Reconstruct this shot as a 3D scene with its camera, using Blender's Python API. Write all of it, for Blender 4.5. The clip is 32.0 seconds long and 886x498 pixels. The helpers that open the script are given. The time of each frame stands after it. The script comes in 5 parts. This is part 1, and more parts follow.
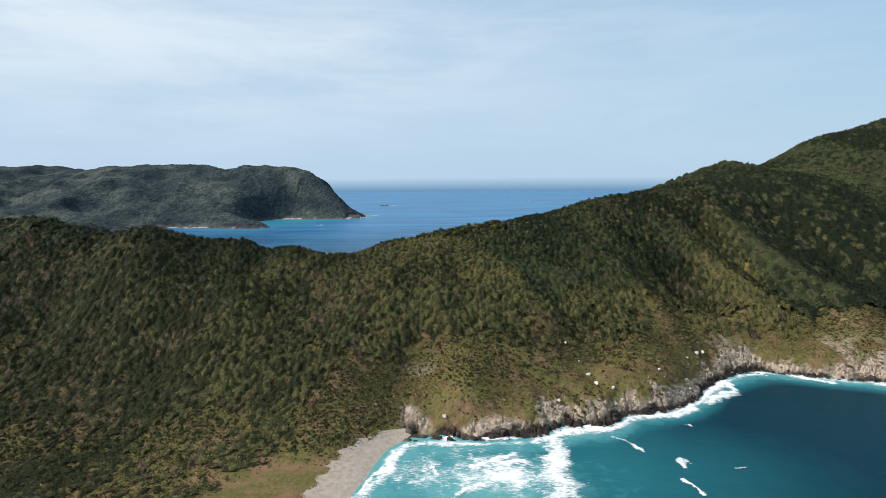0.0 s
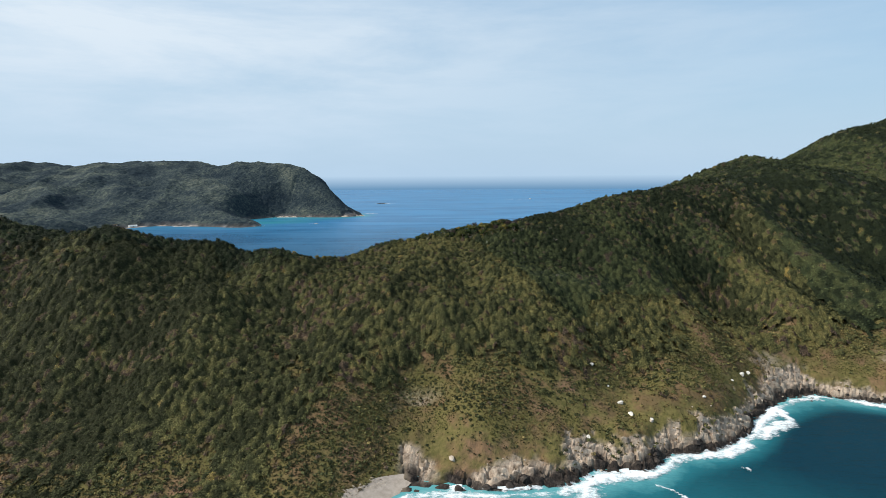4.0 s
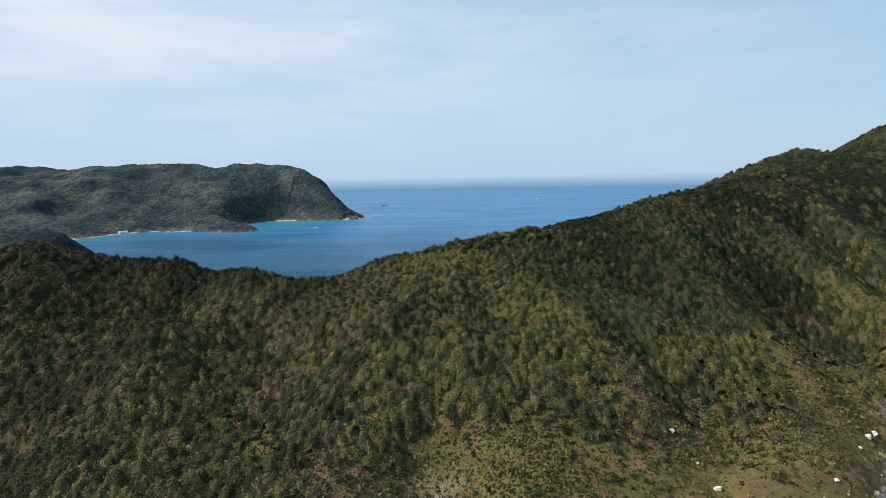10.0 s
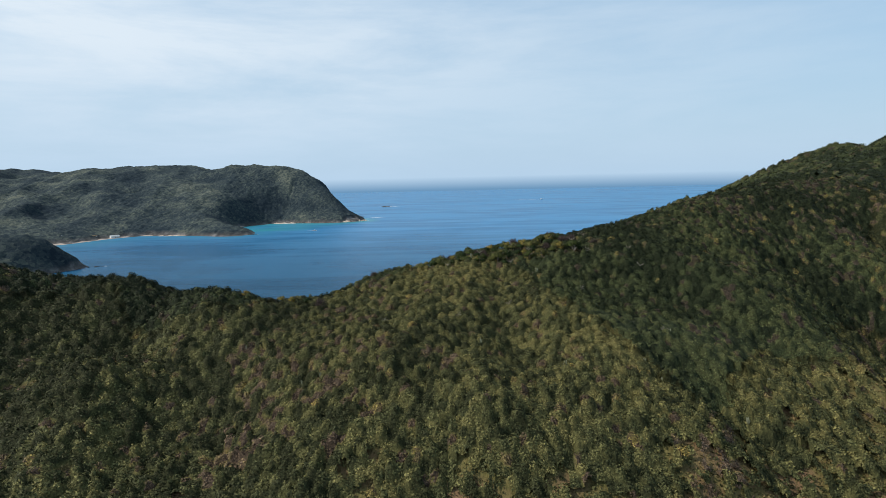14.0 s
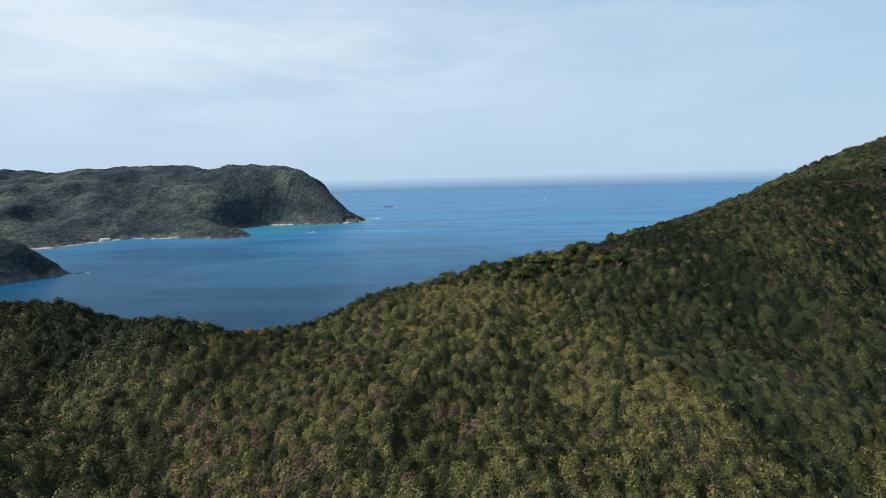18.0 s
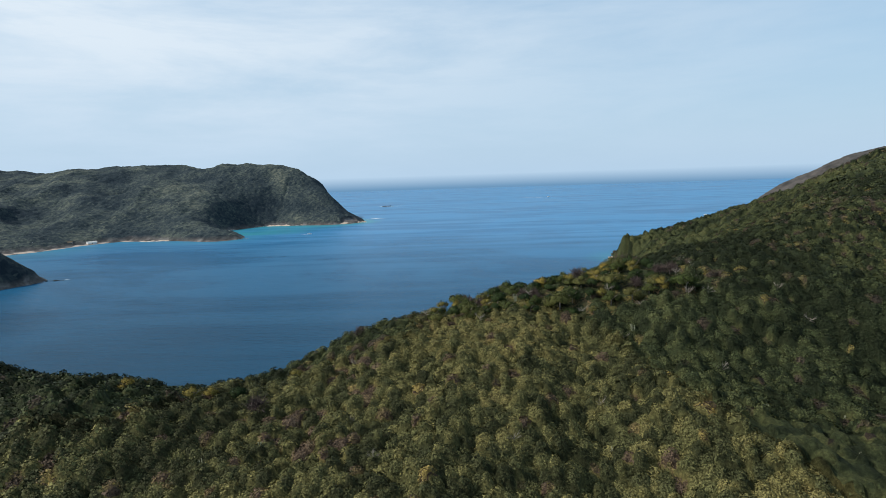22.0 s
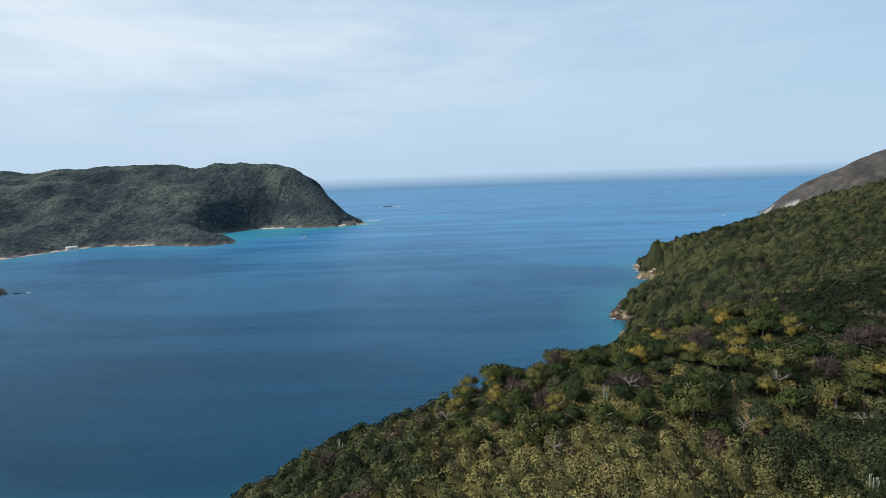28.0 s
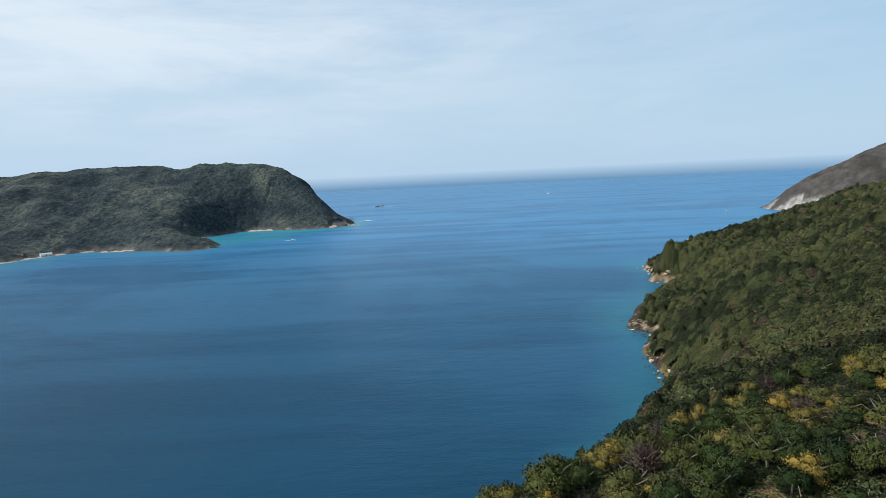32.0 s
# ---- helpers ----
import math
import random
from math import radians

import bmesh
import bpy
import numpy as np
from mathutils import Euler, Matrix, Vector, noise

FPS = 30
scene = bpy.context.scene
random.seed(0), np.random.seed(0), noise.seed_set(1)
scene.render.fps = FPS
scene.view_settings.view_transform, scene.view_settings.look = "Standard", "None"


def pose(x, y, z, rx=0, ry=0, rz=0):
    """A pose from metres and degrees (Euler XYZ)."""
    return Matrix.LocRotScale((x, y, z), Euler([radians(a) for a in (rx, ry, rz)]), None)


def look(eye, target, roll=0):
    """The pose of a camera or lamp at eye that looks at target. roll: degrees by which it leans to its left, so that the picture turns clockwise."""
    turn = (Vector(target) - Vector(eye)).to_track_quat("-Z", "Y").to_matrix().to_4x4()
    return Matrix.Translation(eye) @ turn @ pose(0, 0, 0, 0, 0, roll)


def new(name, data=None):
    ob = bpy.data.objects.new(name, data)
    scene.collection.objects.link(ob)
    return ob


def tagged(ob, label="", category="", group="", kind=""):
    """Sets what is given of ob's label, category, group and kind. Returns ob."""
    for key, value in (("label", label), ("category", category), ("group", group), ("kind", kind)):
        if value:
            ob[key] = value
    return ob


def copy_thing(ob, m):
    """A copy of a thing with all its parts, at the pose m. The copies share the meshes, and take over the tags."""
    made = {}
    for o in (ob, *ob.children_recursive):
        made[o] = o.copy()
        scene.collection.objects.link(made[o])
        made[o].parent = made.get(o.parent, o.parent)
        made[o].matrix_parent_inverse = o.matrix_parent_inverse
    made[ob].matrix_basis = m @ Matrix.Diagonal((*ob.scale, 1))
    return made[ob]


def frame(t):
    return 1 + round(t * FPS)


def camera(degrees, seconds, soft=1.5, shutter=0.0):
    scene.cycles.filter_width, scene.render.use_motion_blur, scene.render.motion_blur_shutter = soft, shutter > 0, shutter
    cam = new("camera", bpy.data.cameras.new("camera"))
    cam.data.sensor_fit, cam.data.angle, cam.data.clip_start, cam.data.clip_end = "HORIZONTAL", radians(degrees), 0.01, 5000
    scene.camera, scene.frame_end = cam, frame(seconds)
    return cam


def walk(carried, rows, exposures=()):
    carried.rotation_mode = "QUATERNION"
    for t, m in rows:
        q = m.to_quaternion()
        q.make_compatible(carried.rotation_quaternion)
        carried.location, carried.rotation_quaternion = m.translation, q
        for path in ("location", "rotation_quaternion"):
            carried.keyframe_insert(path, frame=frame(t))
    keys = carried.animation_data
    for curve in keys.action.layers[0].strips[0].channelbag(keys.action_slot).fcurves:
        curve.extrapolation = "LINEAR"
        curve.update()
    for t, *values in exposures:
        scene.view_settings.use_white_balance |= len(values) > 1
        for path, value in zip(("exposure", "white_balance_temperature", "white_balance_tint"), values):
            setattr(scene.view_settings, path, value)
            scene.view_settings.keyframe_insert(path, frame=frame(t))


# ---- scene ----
cam = camera(80.4, 32.0, soft=0.55)
# seconds, eye, degrees to the right, degrees up, lean
PATH = [
    (0, (1.26, 1.05, 113.03), -0.927, -7.613, -0.40),
    (1, (0.34, 11.46, 112.17), -0.751, -7.777, -0.23),
    (2, (-0.78, 22.00, 111.44), -0.634, -7.849, -0.19),
    (3, (-1.92, 32.66, 110.93), -0.604, -7.856, -0.23),
    (4, (-2.92, 43.38, 110.57), -0.651, -7.829, -0.32),
    (5, (-3.78, 54.33, 110.26), -0.766, -7.766, -0.43),
    (6, (-4.73, 65.58, 110.03), -0.856, -7.740, -0.52),
    (7, (-5.77, 76.83, 109.86), -0.922, -7.737, -0.63),
    (8, (-6.92, 87.81, 109.65), -0.972, -7.718, -0.70),
    (9, (-8.12, 98.61, 109.45), -1.040, -7.705, -0.78),
    (10, (-9.37, 109.35, 109.46), -1.111, -7.742, -0.91),
    (11, (-10.47, 120.08, 109.59), -1.192, -7.806, -1.06),
    (12, (-11.40, 130.84, 109.53), -1.275, -7.827, -1.17),
    (13, (-12.38, 141.56, 109.31), -1.306, -7.769, -1.24),
    (14, (-13.40, 152.24, 109.04), -1.308, -7.697, -1.29),
    (15, (-14.53, 163.22, 108.80), -1.329, -7.669, -1.34),
    (16, (-15.88, 174.83, 108.67), -1.362, -7.675, -1.36),
    (17, (-16.95, 186.51, 108.62), -1.430, -7.688, -1.40),
    (18, (-17.90, 198.01, 108.65), -1.504, -7.730, -1.48),
    (19, (-18.94, 209.36, 108.71), -1.551, -7.808, -1.57),
    (20, (-20.02, 220.77, 108.68), -1.562, -7.868, -1.68),
    (21, (-21.16, 232.14, 108.68), -1.546, -7.891, -1.76),
    (22, (-22.40, 243.08, 108.92), -1.541, -7.915, -1.82),
    (23, (-23.67, 253.70, 109.25), -1.562, -7.957, -1.87),
    (24, (-24.78, 264.56, 109.53), -1.602, -7.997, -1.92),
    (25, (-25.74, 275.68, 109.70), -1.650, -7.998, -1.93),
    (26, (-26.78, 287.19, 109.60), -1.695, -7.974, -1.91),
    (27, (-28.01, 299.37, 109.15), -1.739, -7.956, -1.88),
    (28, (-29.31, 310.13, 109.03), -1.666, -7.976, -1.98),
    (29, (-30.75, 319.97, 109.16), -1.495, -8.030, -2.16),
    (30, (-32.35, 329.81, 109.22), -1.238, -8.119, -2.32),
    (31, (-33.65, 340.18, 109.01), -0.982, -8.192, -2.47),
    (32, (-33.93, 351.52, 108.41), -0.903, -8.193, -2.70),
]


def aim(eye, right, up):
    return Vector(eye) + 100 * Vector((math.sin(radians(right)) * math.cos(radians(up)), math.cos(radians(right)) * math.cos(radians(up)), math.sin(radians(up))))


walk(cam, [(t, look(e, aim(e, r, u), lean)) for t, e, r, u, lean in PATH])

# ---- light ----
SUN_ELEVATION, SUN_FROM = 41.0, 262.0  # degrees above the horizon; compass side it shines from, clockwise from straight ahead (+y)
sun_dir = Vector((math.sin(radians(SUN_FROM)) * math.cos(radians(SUN_ELEVATION)), math.cos(radians(SUN_FROM)) * math.cos(radians(SUN_ELEVATION)), math.sin(radians(SUN_ELEVATION))))
sun = new("sun", bpy.data.lights.new("sun", "SUN"))
sun.data.energy, sun.data.angle, sun.data.color = 5.0, radians(1.2), (1.0, 0.95, 0.87)
sun.matrix_world = look(sun_dir * 500, (0, 0, 0))

world = bpy.data.worlds.new("sky")
scene.world = world
world.use_nodes = True
wn, wl = world.node_tree.nodes, world.node_tree.links
wn.clear()


def wnode(kind, **values):
    n = wn.new(kind)
    for k, v in values.items():
        n.inputs[k.replace("_", " ")].default_value = v
    return n


sky = wn.new("ShaderNodeTexSky")
sky.sky_type, sky.sun_disc = "NISHITA", False
sky.sun_elevation, sky.sun_rotation = radians(SUN_ELEVATION), radians(SUN_FROM)
sky.air_density, sky.dust_density, sky.ozone_density = 1.5, 0.3, 3.5
coord = wn.new("ShaderNodeTexCoord")
parts = wn.new("ShaderNodeSeparateXYZ")
wl.new(coord.outputs["Generated"], parts.inputs[0])
# thin high cloud: streaks laid nearly level, flattened towards the horizon
stretch = wn.new("ShaderNodeMapping")
stretch.inputs["Scale"].default_value = (1.0, 1.0, 5.0)
stretch.inputs["Rotation"].default_value = (0.0, radians(-9), 0.0)
wl.new(coord.outputs["Generated"], stretch.inputs[0])
veil = wnode("ShaderNodeTexNoise", Scale=2.2, Detail=7.0, Roughness=0.6, Distortion=0.25)
wl.new(stretch.outputs[0], veil.inputs["Vector"])
veil_ramp = wn.new("ShaderNodeMapRange")
veil_ramp.inputs["From Min"].default_value, veil_ramp.inputs["From Max"].default_value = 0.39, 0.60
veil_ramp.inputs["To Min"].default_value, veil_ramp.inputs["To Max"].default_value = 0.55, 1.0
wl.new(veil.outputs[0], veil_ramp.inputs[0])
# more cloud to the west (-x), clearer blue to the east
side = wn.new("ShaderNodeMapRange")
side.inputs["From Min"].default_value, side.inputs["From Max"].default_value = -0.5, 0.75
side.inputs["To Min"].default_value, side.inputs["To Max"].default_value = 1.0, 0.22
wl.new(parts.outputs[0], side.inputs[0])
cover = wn.new("ShaderNodeMath")
cover.operation = "MULTIPLY"
wl.new(veil_ramp.outputs[0], cover.inputs[0]), wl.new(side.outputs[0], cover.inputs[1])
scaled = wn.new("ShaderNodeVectorMath")
scaled.operation = "SCALE"
scaled.inputs["Scale"].default_value = 0.105
wl.new(sky.outputs[0], scaled.inputs[0])
clouded = wn.new("ShaderNodeMix")
clouded.data_type = "RGBA"
clouded.inputs[7].default_value = (0.73, 0.835, 0.935, 1)
clear = wn.new("ShaderNodeMix")
clear.data_type = "RGBA"
clear.inputs[0].default_value = 0.6
clear.inputs[7].default_value = (0.33, 0.585, 0.86, 1)
wl.new(scaled.outputs[0], clear.inputs[6])
wl.new(cover.outputs[0], clouded.inputs[0]), wl.new(clear.outputs[2], clouded.inputs[6])
# haze low over the sea
low = wn.new("ShaderNodeMapRange")
low.inputs["From Min"].default_value, low.inputs["From Max"].default_value = 0.0, 0.22
low.inputs["To Min"].default_value, low.inputs["To Max"].default_value = 0.85, 0.0
wl.new(parts.outputs[2], low.inputs[0])
hazed = wn.new("ShaderNodeMix")
hazed.data_type = "RGBA"
hazed.inputs[7].default_value = (0.46, 0.64, 0.83, 1)
wl.new(low.outputs[0], hazed.inputs[0]), wl.new(clouded.outputs[2], hazed.inputs[6])
# sea beyond the end of the sheet of water, fading into the haze at the horizon
below = wn.new("ShaderNodeMapRange")
below.inputs["From Min"].default_value, below.inputs["From Max"].default_value = -0.022, 0.002
wl.new(parts.outputs[2], below.inputs[0])
far_sea = wn.new("ShaderNodeMix")
far_sea.data_type = "RGBA"
far_sea.inputs[6].default_value = (0.155, 0.315, 0.510, 1)
wl.new(below.outputs[0], far_sea.inputs[0]), wl.new(hazed.outputs[2], far_sea.inputs[7])
back = wnode("ShaderNodeBackground", Strength=1.0)
wl.new(far_sea.outputs[2], back.inputs[0])
wl.new(back.outputs[0], wn.new("ShaderNodeOutputWorld").inputs[0])


# ---- materials ----
class Nodes:
    """A short way to write a node material."""

    def __init__(self, name):
        self.mat = bpy.data.materials.new(name)
        self.mat.use_nodes = True
        self.tree = self.mat.node_tree
        self.tree.nodes.clear()
        self.out = self.tree.nodes.new("ShaderNodeOutputMaterial")
        self.bsdf = self.tree.nodes.new("ShaderNodeBsdfPrincipled")
        self.tree.links.new(self.bsdf.outputs[0], self.out.inputs[0])
        self.bsdf.inputs["Specular IOR Level"].default_value = 0.06
        self.co = self.tree.nodes.new("ShaderNodeTexCoord").outputs["Object"]
        self.geo = self.tree.nodes.new("ShaderNodeNewGeometry")

    def put(self, value, socket):
        if isinstance(value, bpy.types.NodeSocket):
            self.tree.links.new(value, socket)
        elif isinstance(value, tuple) and len(value) == 3 and socket.type == "RGBA":
            socket.default_value = (*value, 1)
        else:
            socket.default_value = value

    def set(self, **values):
        for k, v in values.items():
            self.put(v, self.bsdf.inputs[k.replace("_", " ")])
        return self

    def noise(self, scale, detail=4.0, rough=0.55, vector=None, distortion=0.0):
        n = self.tree.nodes.new("ShaderNodeTexNoise")
        n.inputs["Scale"].default_value, n.inputs["Detail"].default_value = scale, detail
        n.inputs["Roughness"].default_value, n.inputs["Distortion"].default_value = rough, distortion
        self.put(vector or self.co, n.inputs["Vector"])
        return n.outputs[0]

    def voronoi(self, scale, feature="F1", vector=None):
        n = self.tree.nodes.new("ShaderNodeTexVoronoi")
        n.feature = feature
        n.inputs["Scale"].default_value = scale
        self.put(vector or self.co, n.inputs["Vector"])
        return n.outputs[0]

    def mapped(self, scale, rot=(0, 0, 0)):
        n = self.tree.nodes.new("ShaderNodeMapping")
        n.inputs["Scale"].default_value, n.inputs["Rotation"].default_value = scale, rot
        self.tree.links.new(self.co, n.inputs[0])
        return n.outputs[0]

    def range(self, value, a, b, lo=0.0, hi=1.0):
        n = self.tree.nodes.new("ShaderNodeMapRange")
        n.inputs[1].default_value, n.inputs[2].default_value, n.inputs[3].default_value, n.inputs[4].default_value = a, b, lo, hi
        self.put(value, n.inputs[0])
        return n.outputs[0]

    def math(self, op, a, b=0.0):
        n = self.tree.nodes.new("ShaderNodeMath")
        n.operation = op
        self.put(a, n.inputs[0]), self.put(b, n.inputs[1])
        return n.outputs[0]

    def mix(self, f, a, b):
        n = self.tree.nodes.new("ShaderNodeMix")
        n.data_type = "RGBA"
        self.put(f, n.inputs[0]), self.put(a, n.inputs[6]), self.put(b, n.inputs[7])
        return n.outputs[2]

    def ramp(self, f, stops):
        n = self.tree.nodes.new("ShaderNodeValToRGB")
        e = n.color_ramp.elements
        while len(e) < len(stops):
            e.new(0.5)
        for k, (p, c) in zip(e, stops):
            k.position, k.color = p, (*c, 1)
        self.put(f, n.inputs[0])
        return n.outputs[0]

    def attribute(self, name):
        n = self.tree.nodes.new("ShaderNodeAttribute")
        n.attribute_name = name
        return n.outputs["Fac"]

    def island(self):
        return self.geo.outputs["Random Per Island"]

    def object_random(self):
        return self.tree.nodes.new("ShaderNodeObjectInfo").outputs["Random"]

    def bump(self, height, strength, distance):
        n = self.tree.nodes.new("ShaderNodeBump")
        n.inputs["Strength"].default_value, n.inputs["Distance"].default_value = strength, distance
        self.put(height, n.inputs["Height"])
        self.tree.links.new(n.outputs[0], self.bsdf.inputs["Normal"])
        return self


def leaf_material(name, stops):
    """Dry tropical scrub: olive greens with some yellow, brown and grey-purple crowns. tone: one number for each crown."""
    m = Nodes(name)
    base = m.ramp(m.attribute("tone"), stops)
    piece = m.ramp(m.island(), [(0.0, (0.66, 0.66, 0.64)), (0.6, (0.96, 0.96, 0.94)), (1.0, (1.36, 1.33, 1.22))])
    mul = m.tree.nodes.new("ShaderNodeMix")
    mul.data_type, mul.blend_type = "RGBA", "MULTIPLY"
    mul.inputs[0].default_value = 1.0
    m.put(base, mul.inputs[6]), m.put(piece, mul.inputs[7])
    m.set(Base_Color=mul.outputs[2], Roughness=0.62)
    return m.mat


# colour numbers of the crowns: the dry seaward slope, and the slope towards the bay, greener and painted darker for its
# shade
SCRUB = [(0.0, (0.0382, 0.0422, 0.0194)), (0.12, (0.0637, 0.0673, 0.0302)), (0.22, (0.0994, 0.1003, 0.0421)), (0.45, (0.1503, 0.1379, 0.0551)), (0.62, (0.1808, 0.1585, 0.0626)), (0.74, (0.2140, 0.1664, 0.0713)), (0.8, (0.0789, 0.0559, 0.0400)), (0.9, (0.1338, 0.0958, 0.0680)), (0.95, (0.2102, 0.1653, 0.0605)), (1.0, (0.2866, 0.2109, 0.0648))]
SHADED_BAY_SCRUB = [(0.0, (0.0204, 0.0272, 0.0134)), (0.12, (0.0339, 0.0435, 0.0209)), (0.22, (0.0530, 0.0648, 0.0291)), (0.45, (0.0801, 0.0891, 0.0380)), (0.62, (0.0966, 0.1024, 0.0432)), (0.74, (0.1141, 0.1075, 0.0491)), (0.8, (0.0501, 0.0388, 0.0300)), (0.9, (0.0850, 0.0665, 0.0510)), (0.95, (0.1335, 0.1148, 0.0454)), (1.0, (0.1821, 0.1465, 0.0486))]
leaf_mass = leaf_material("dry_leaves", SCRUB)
bay_leaves = leaf_material("bay_leaves", SHADED_BAY_SCRUB)


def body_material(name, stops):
    """The leafy inside of the crowns, with the shade of the gaps painted into its colour."""
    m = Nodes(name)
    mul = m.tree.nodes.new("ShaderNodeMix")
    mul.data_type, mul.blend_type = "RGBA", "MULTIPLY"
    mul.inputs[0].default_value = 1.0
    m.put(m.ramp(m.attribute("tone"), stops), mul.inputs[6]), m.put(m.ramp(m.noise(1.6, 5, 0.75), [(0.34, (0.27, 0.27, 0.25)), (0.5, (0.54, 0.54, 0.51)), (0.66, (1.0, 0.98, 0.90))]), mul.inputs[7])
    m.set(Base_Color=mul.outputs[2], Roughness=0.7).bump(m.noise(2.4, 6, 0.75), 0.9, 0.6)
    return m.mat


leaf_sheet, bay_sheet = body_material("dry_brush", SCRUB), body_material("bay_brush", SHADED_BAY_SCRUB)

m = Nodes("bark")
m.set(Base_Color=m.ramp(m.noise(3.0), [(0.3, (0.10, 0.085, 0.07)), (0.7, (0.26, 0.235, 0.20))]), Roughness=0.9).bump(m.noise(14), 0.5, 0.03)
bark = m.mat

m = Nodes("hillside_soil")
soil = m.ramp(m.noise(0.035, 5), [(0.35, (0.0922, 0.0721, 0.0337)), (0.5, (0.1650, 0.1040, 0.0560)), (0.66, (0.2550, 0.1500, 0.0930))])
grass = m.ramp(m.noise(0.6, 5), [(0.3, (0.0785, 0.074, 0.0243)), (0.7, (0.1569, 0.1277, 0.0505))])
ground_mix = m.mix(m.range(m.noise(0.09, 6), 0.46, 0.63), grass, soil)
rock_col = m.ramp(m.noise(0.35, 8, 0.65), [(0.30, (0.1174, 0.0814, 0.0569)), (0.44, (0.2900, 0.2250, 0.1700)), (0.58, (0.4700, 0.3800, 0.2950)), (0.72, (0.3450, 0.2350, 0.1620))])
wet_col = m.ramp(m.noise(0.9, 6, 0.6), [(0.35, (0.022, 0.018, 0.016)), (0.7, (0.075, 0.060, 0.050))])
m.set(Base_Color=m.mix(m.attribute("wet"), m.mix(m.attribute("bare"), ground_mix, rock_col), wet_col), Roughness=0.95)
m.bump(m.math("ADD", m.noise(0.8, 8, 0.7), m.noise(0.16, 4)), 0.7, 1.0)
hill_mat = m.mat

for rock_name, rock_stops in (("pale_rock", [(0.28, (0.20, 0.16, 0.12)), (0.5, (0.40, 0.33, 0.26)), (0.72, (0.52, 0.45, 0.36))]), ("dark_rock", [(0.3, (0.020, 0.017, 0.015)), (0.55, (0.060, 0.050, 0.043)), (0.75, (0.14, 0.11, 0.09))]), ("white_rock", [(0.3, (0.48, 0.45, 0.39)), (0.7, (0.74, 0.70, 0.63))])):
    m = Nodes(rock_name)
    m.set(Base_Color=m.ramp(m.noise(0.9, 7, 0.65), rock_stops), Roughness=0.9).bump(m.noise(2.2, 7, 0.7), 0.8, 0.25)
pale_rock, dark_rock, white_rock = [bpy.data.materials[k] for k in ("pale_rock", "dark_rock", "white_rock")]

m = Nodes("dry_grass")
m.set(Base_Color=m.mix(m.range(m.noise(0.06, 4), 0.4, 0.6), m.ramp(m.island(), [(0, (0.036, 0.040, 0.014)), (1, (0.085, 0.080, 0.029))]), m.ramp(m.island(), [(0, (0.092, 0.064, 0.026)), (1, (0.165, 0.118, 0.056))])), Roughness=0.9)
grass_mat = m.mat

m = Nodes("cactus_skin")
m.set(Base_Color=m.ramp(m.noise(0.8, 5), [(0.3, (0.13, 0.15, 0.09)), (0.7, (0.33, 0.33, 0.25))]), Roughness=0.7).bump(m.noise(9, 3), 0.4, 0.03)
cactus_mat = m.mat

m = Nodes("bare_twigs")
m.set(Base_Color=m.ramp(m.noise(1.1, 4), [(0.3, (0.12, 0.10, 0.085)), (0.7, (0.30, 0.27, 0.23))]), Roughness=0.9)
twig_mat = m.mat

m = Nodes("purple_twigs")
m.set(Base_Color=m.ramp(m.island(), [(0, (0.036, 0.026, 0.025)), (0.6, (0.072, 0.053, 0.048)), (1, (0.13, 0.10, 0.088))]), Roughness=0.9)
purple_mat = m.mat

m = Nodes("white_paint")
m.set(Base_Color=m.ramp(m.noise(1.5, 5), [(0.3, (0.70, 0.70, 0.68)), (0.7, (0.82, 0.82, 0.80))]), Roughness=0.5)
paint_mat = m.mat
m = Nodes("dark_glass")
m.set(Base_Color=(0.03, 0.04, 0.05), Roughness=0.15, Specular_IOR_Level=0.5)
glass_mat = m.mat
m = Nodes("thatch")
m.set(Base_Color=m.ramp(m.noise(3.0, 6, 0.7), [(0.3, (0.16, 0.12, 0.075)), (0.7, (0.30, 0.24, 0.16))]), Roughness=0.95).bump(m.noise(8, 4), 0.6, 0.1)
thatch_mat = m.mat

m = Nodes("hazed_far_scrub")
cell = m.tree.nodes.new("ShaderNodeTexVoronoi")
cell.inputs["Scale"].default_value = 0.21
m.put(m.co, cell.inputs["Vector"])
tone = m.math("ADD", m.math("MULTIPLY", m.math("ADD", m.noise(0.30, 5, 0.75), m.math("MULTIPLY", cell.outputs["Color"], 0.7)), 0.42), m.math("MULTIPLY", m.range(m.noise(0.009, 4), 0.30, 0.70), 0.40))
# the blue-grey shift in this ramp paints in the haze of distance
far_haze_col = m.ramp(tone, [(0.36, (0.0120, 0.0205, 0.0280)), (0.52, (0.0255, 0.0365, 0.0415)), (0.66, (0.0530, 0.0660, 0.0610)), (0.8, (0.1060, 0.1140, 0.0890))])
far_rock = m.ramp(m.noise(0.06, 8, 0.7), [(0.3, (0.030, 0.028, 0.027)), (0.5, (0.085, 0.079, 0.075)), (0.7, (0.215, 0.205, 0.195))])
m.set(Base_Color=m.mix(m.attribute("bare"), far_haze_col, far_rock), Roughness=0.95)
m.bump(m.noise(0.22, 6, 0.7), 0.8, 3.0)
far_mat = m.mat

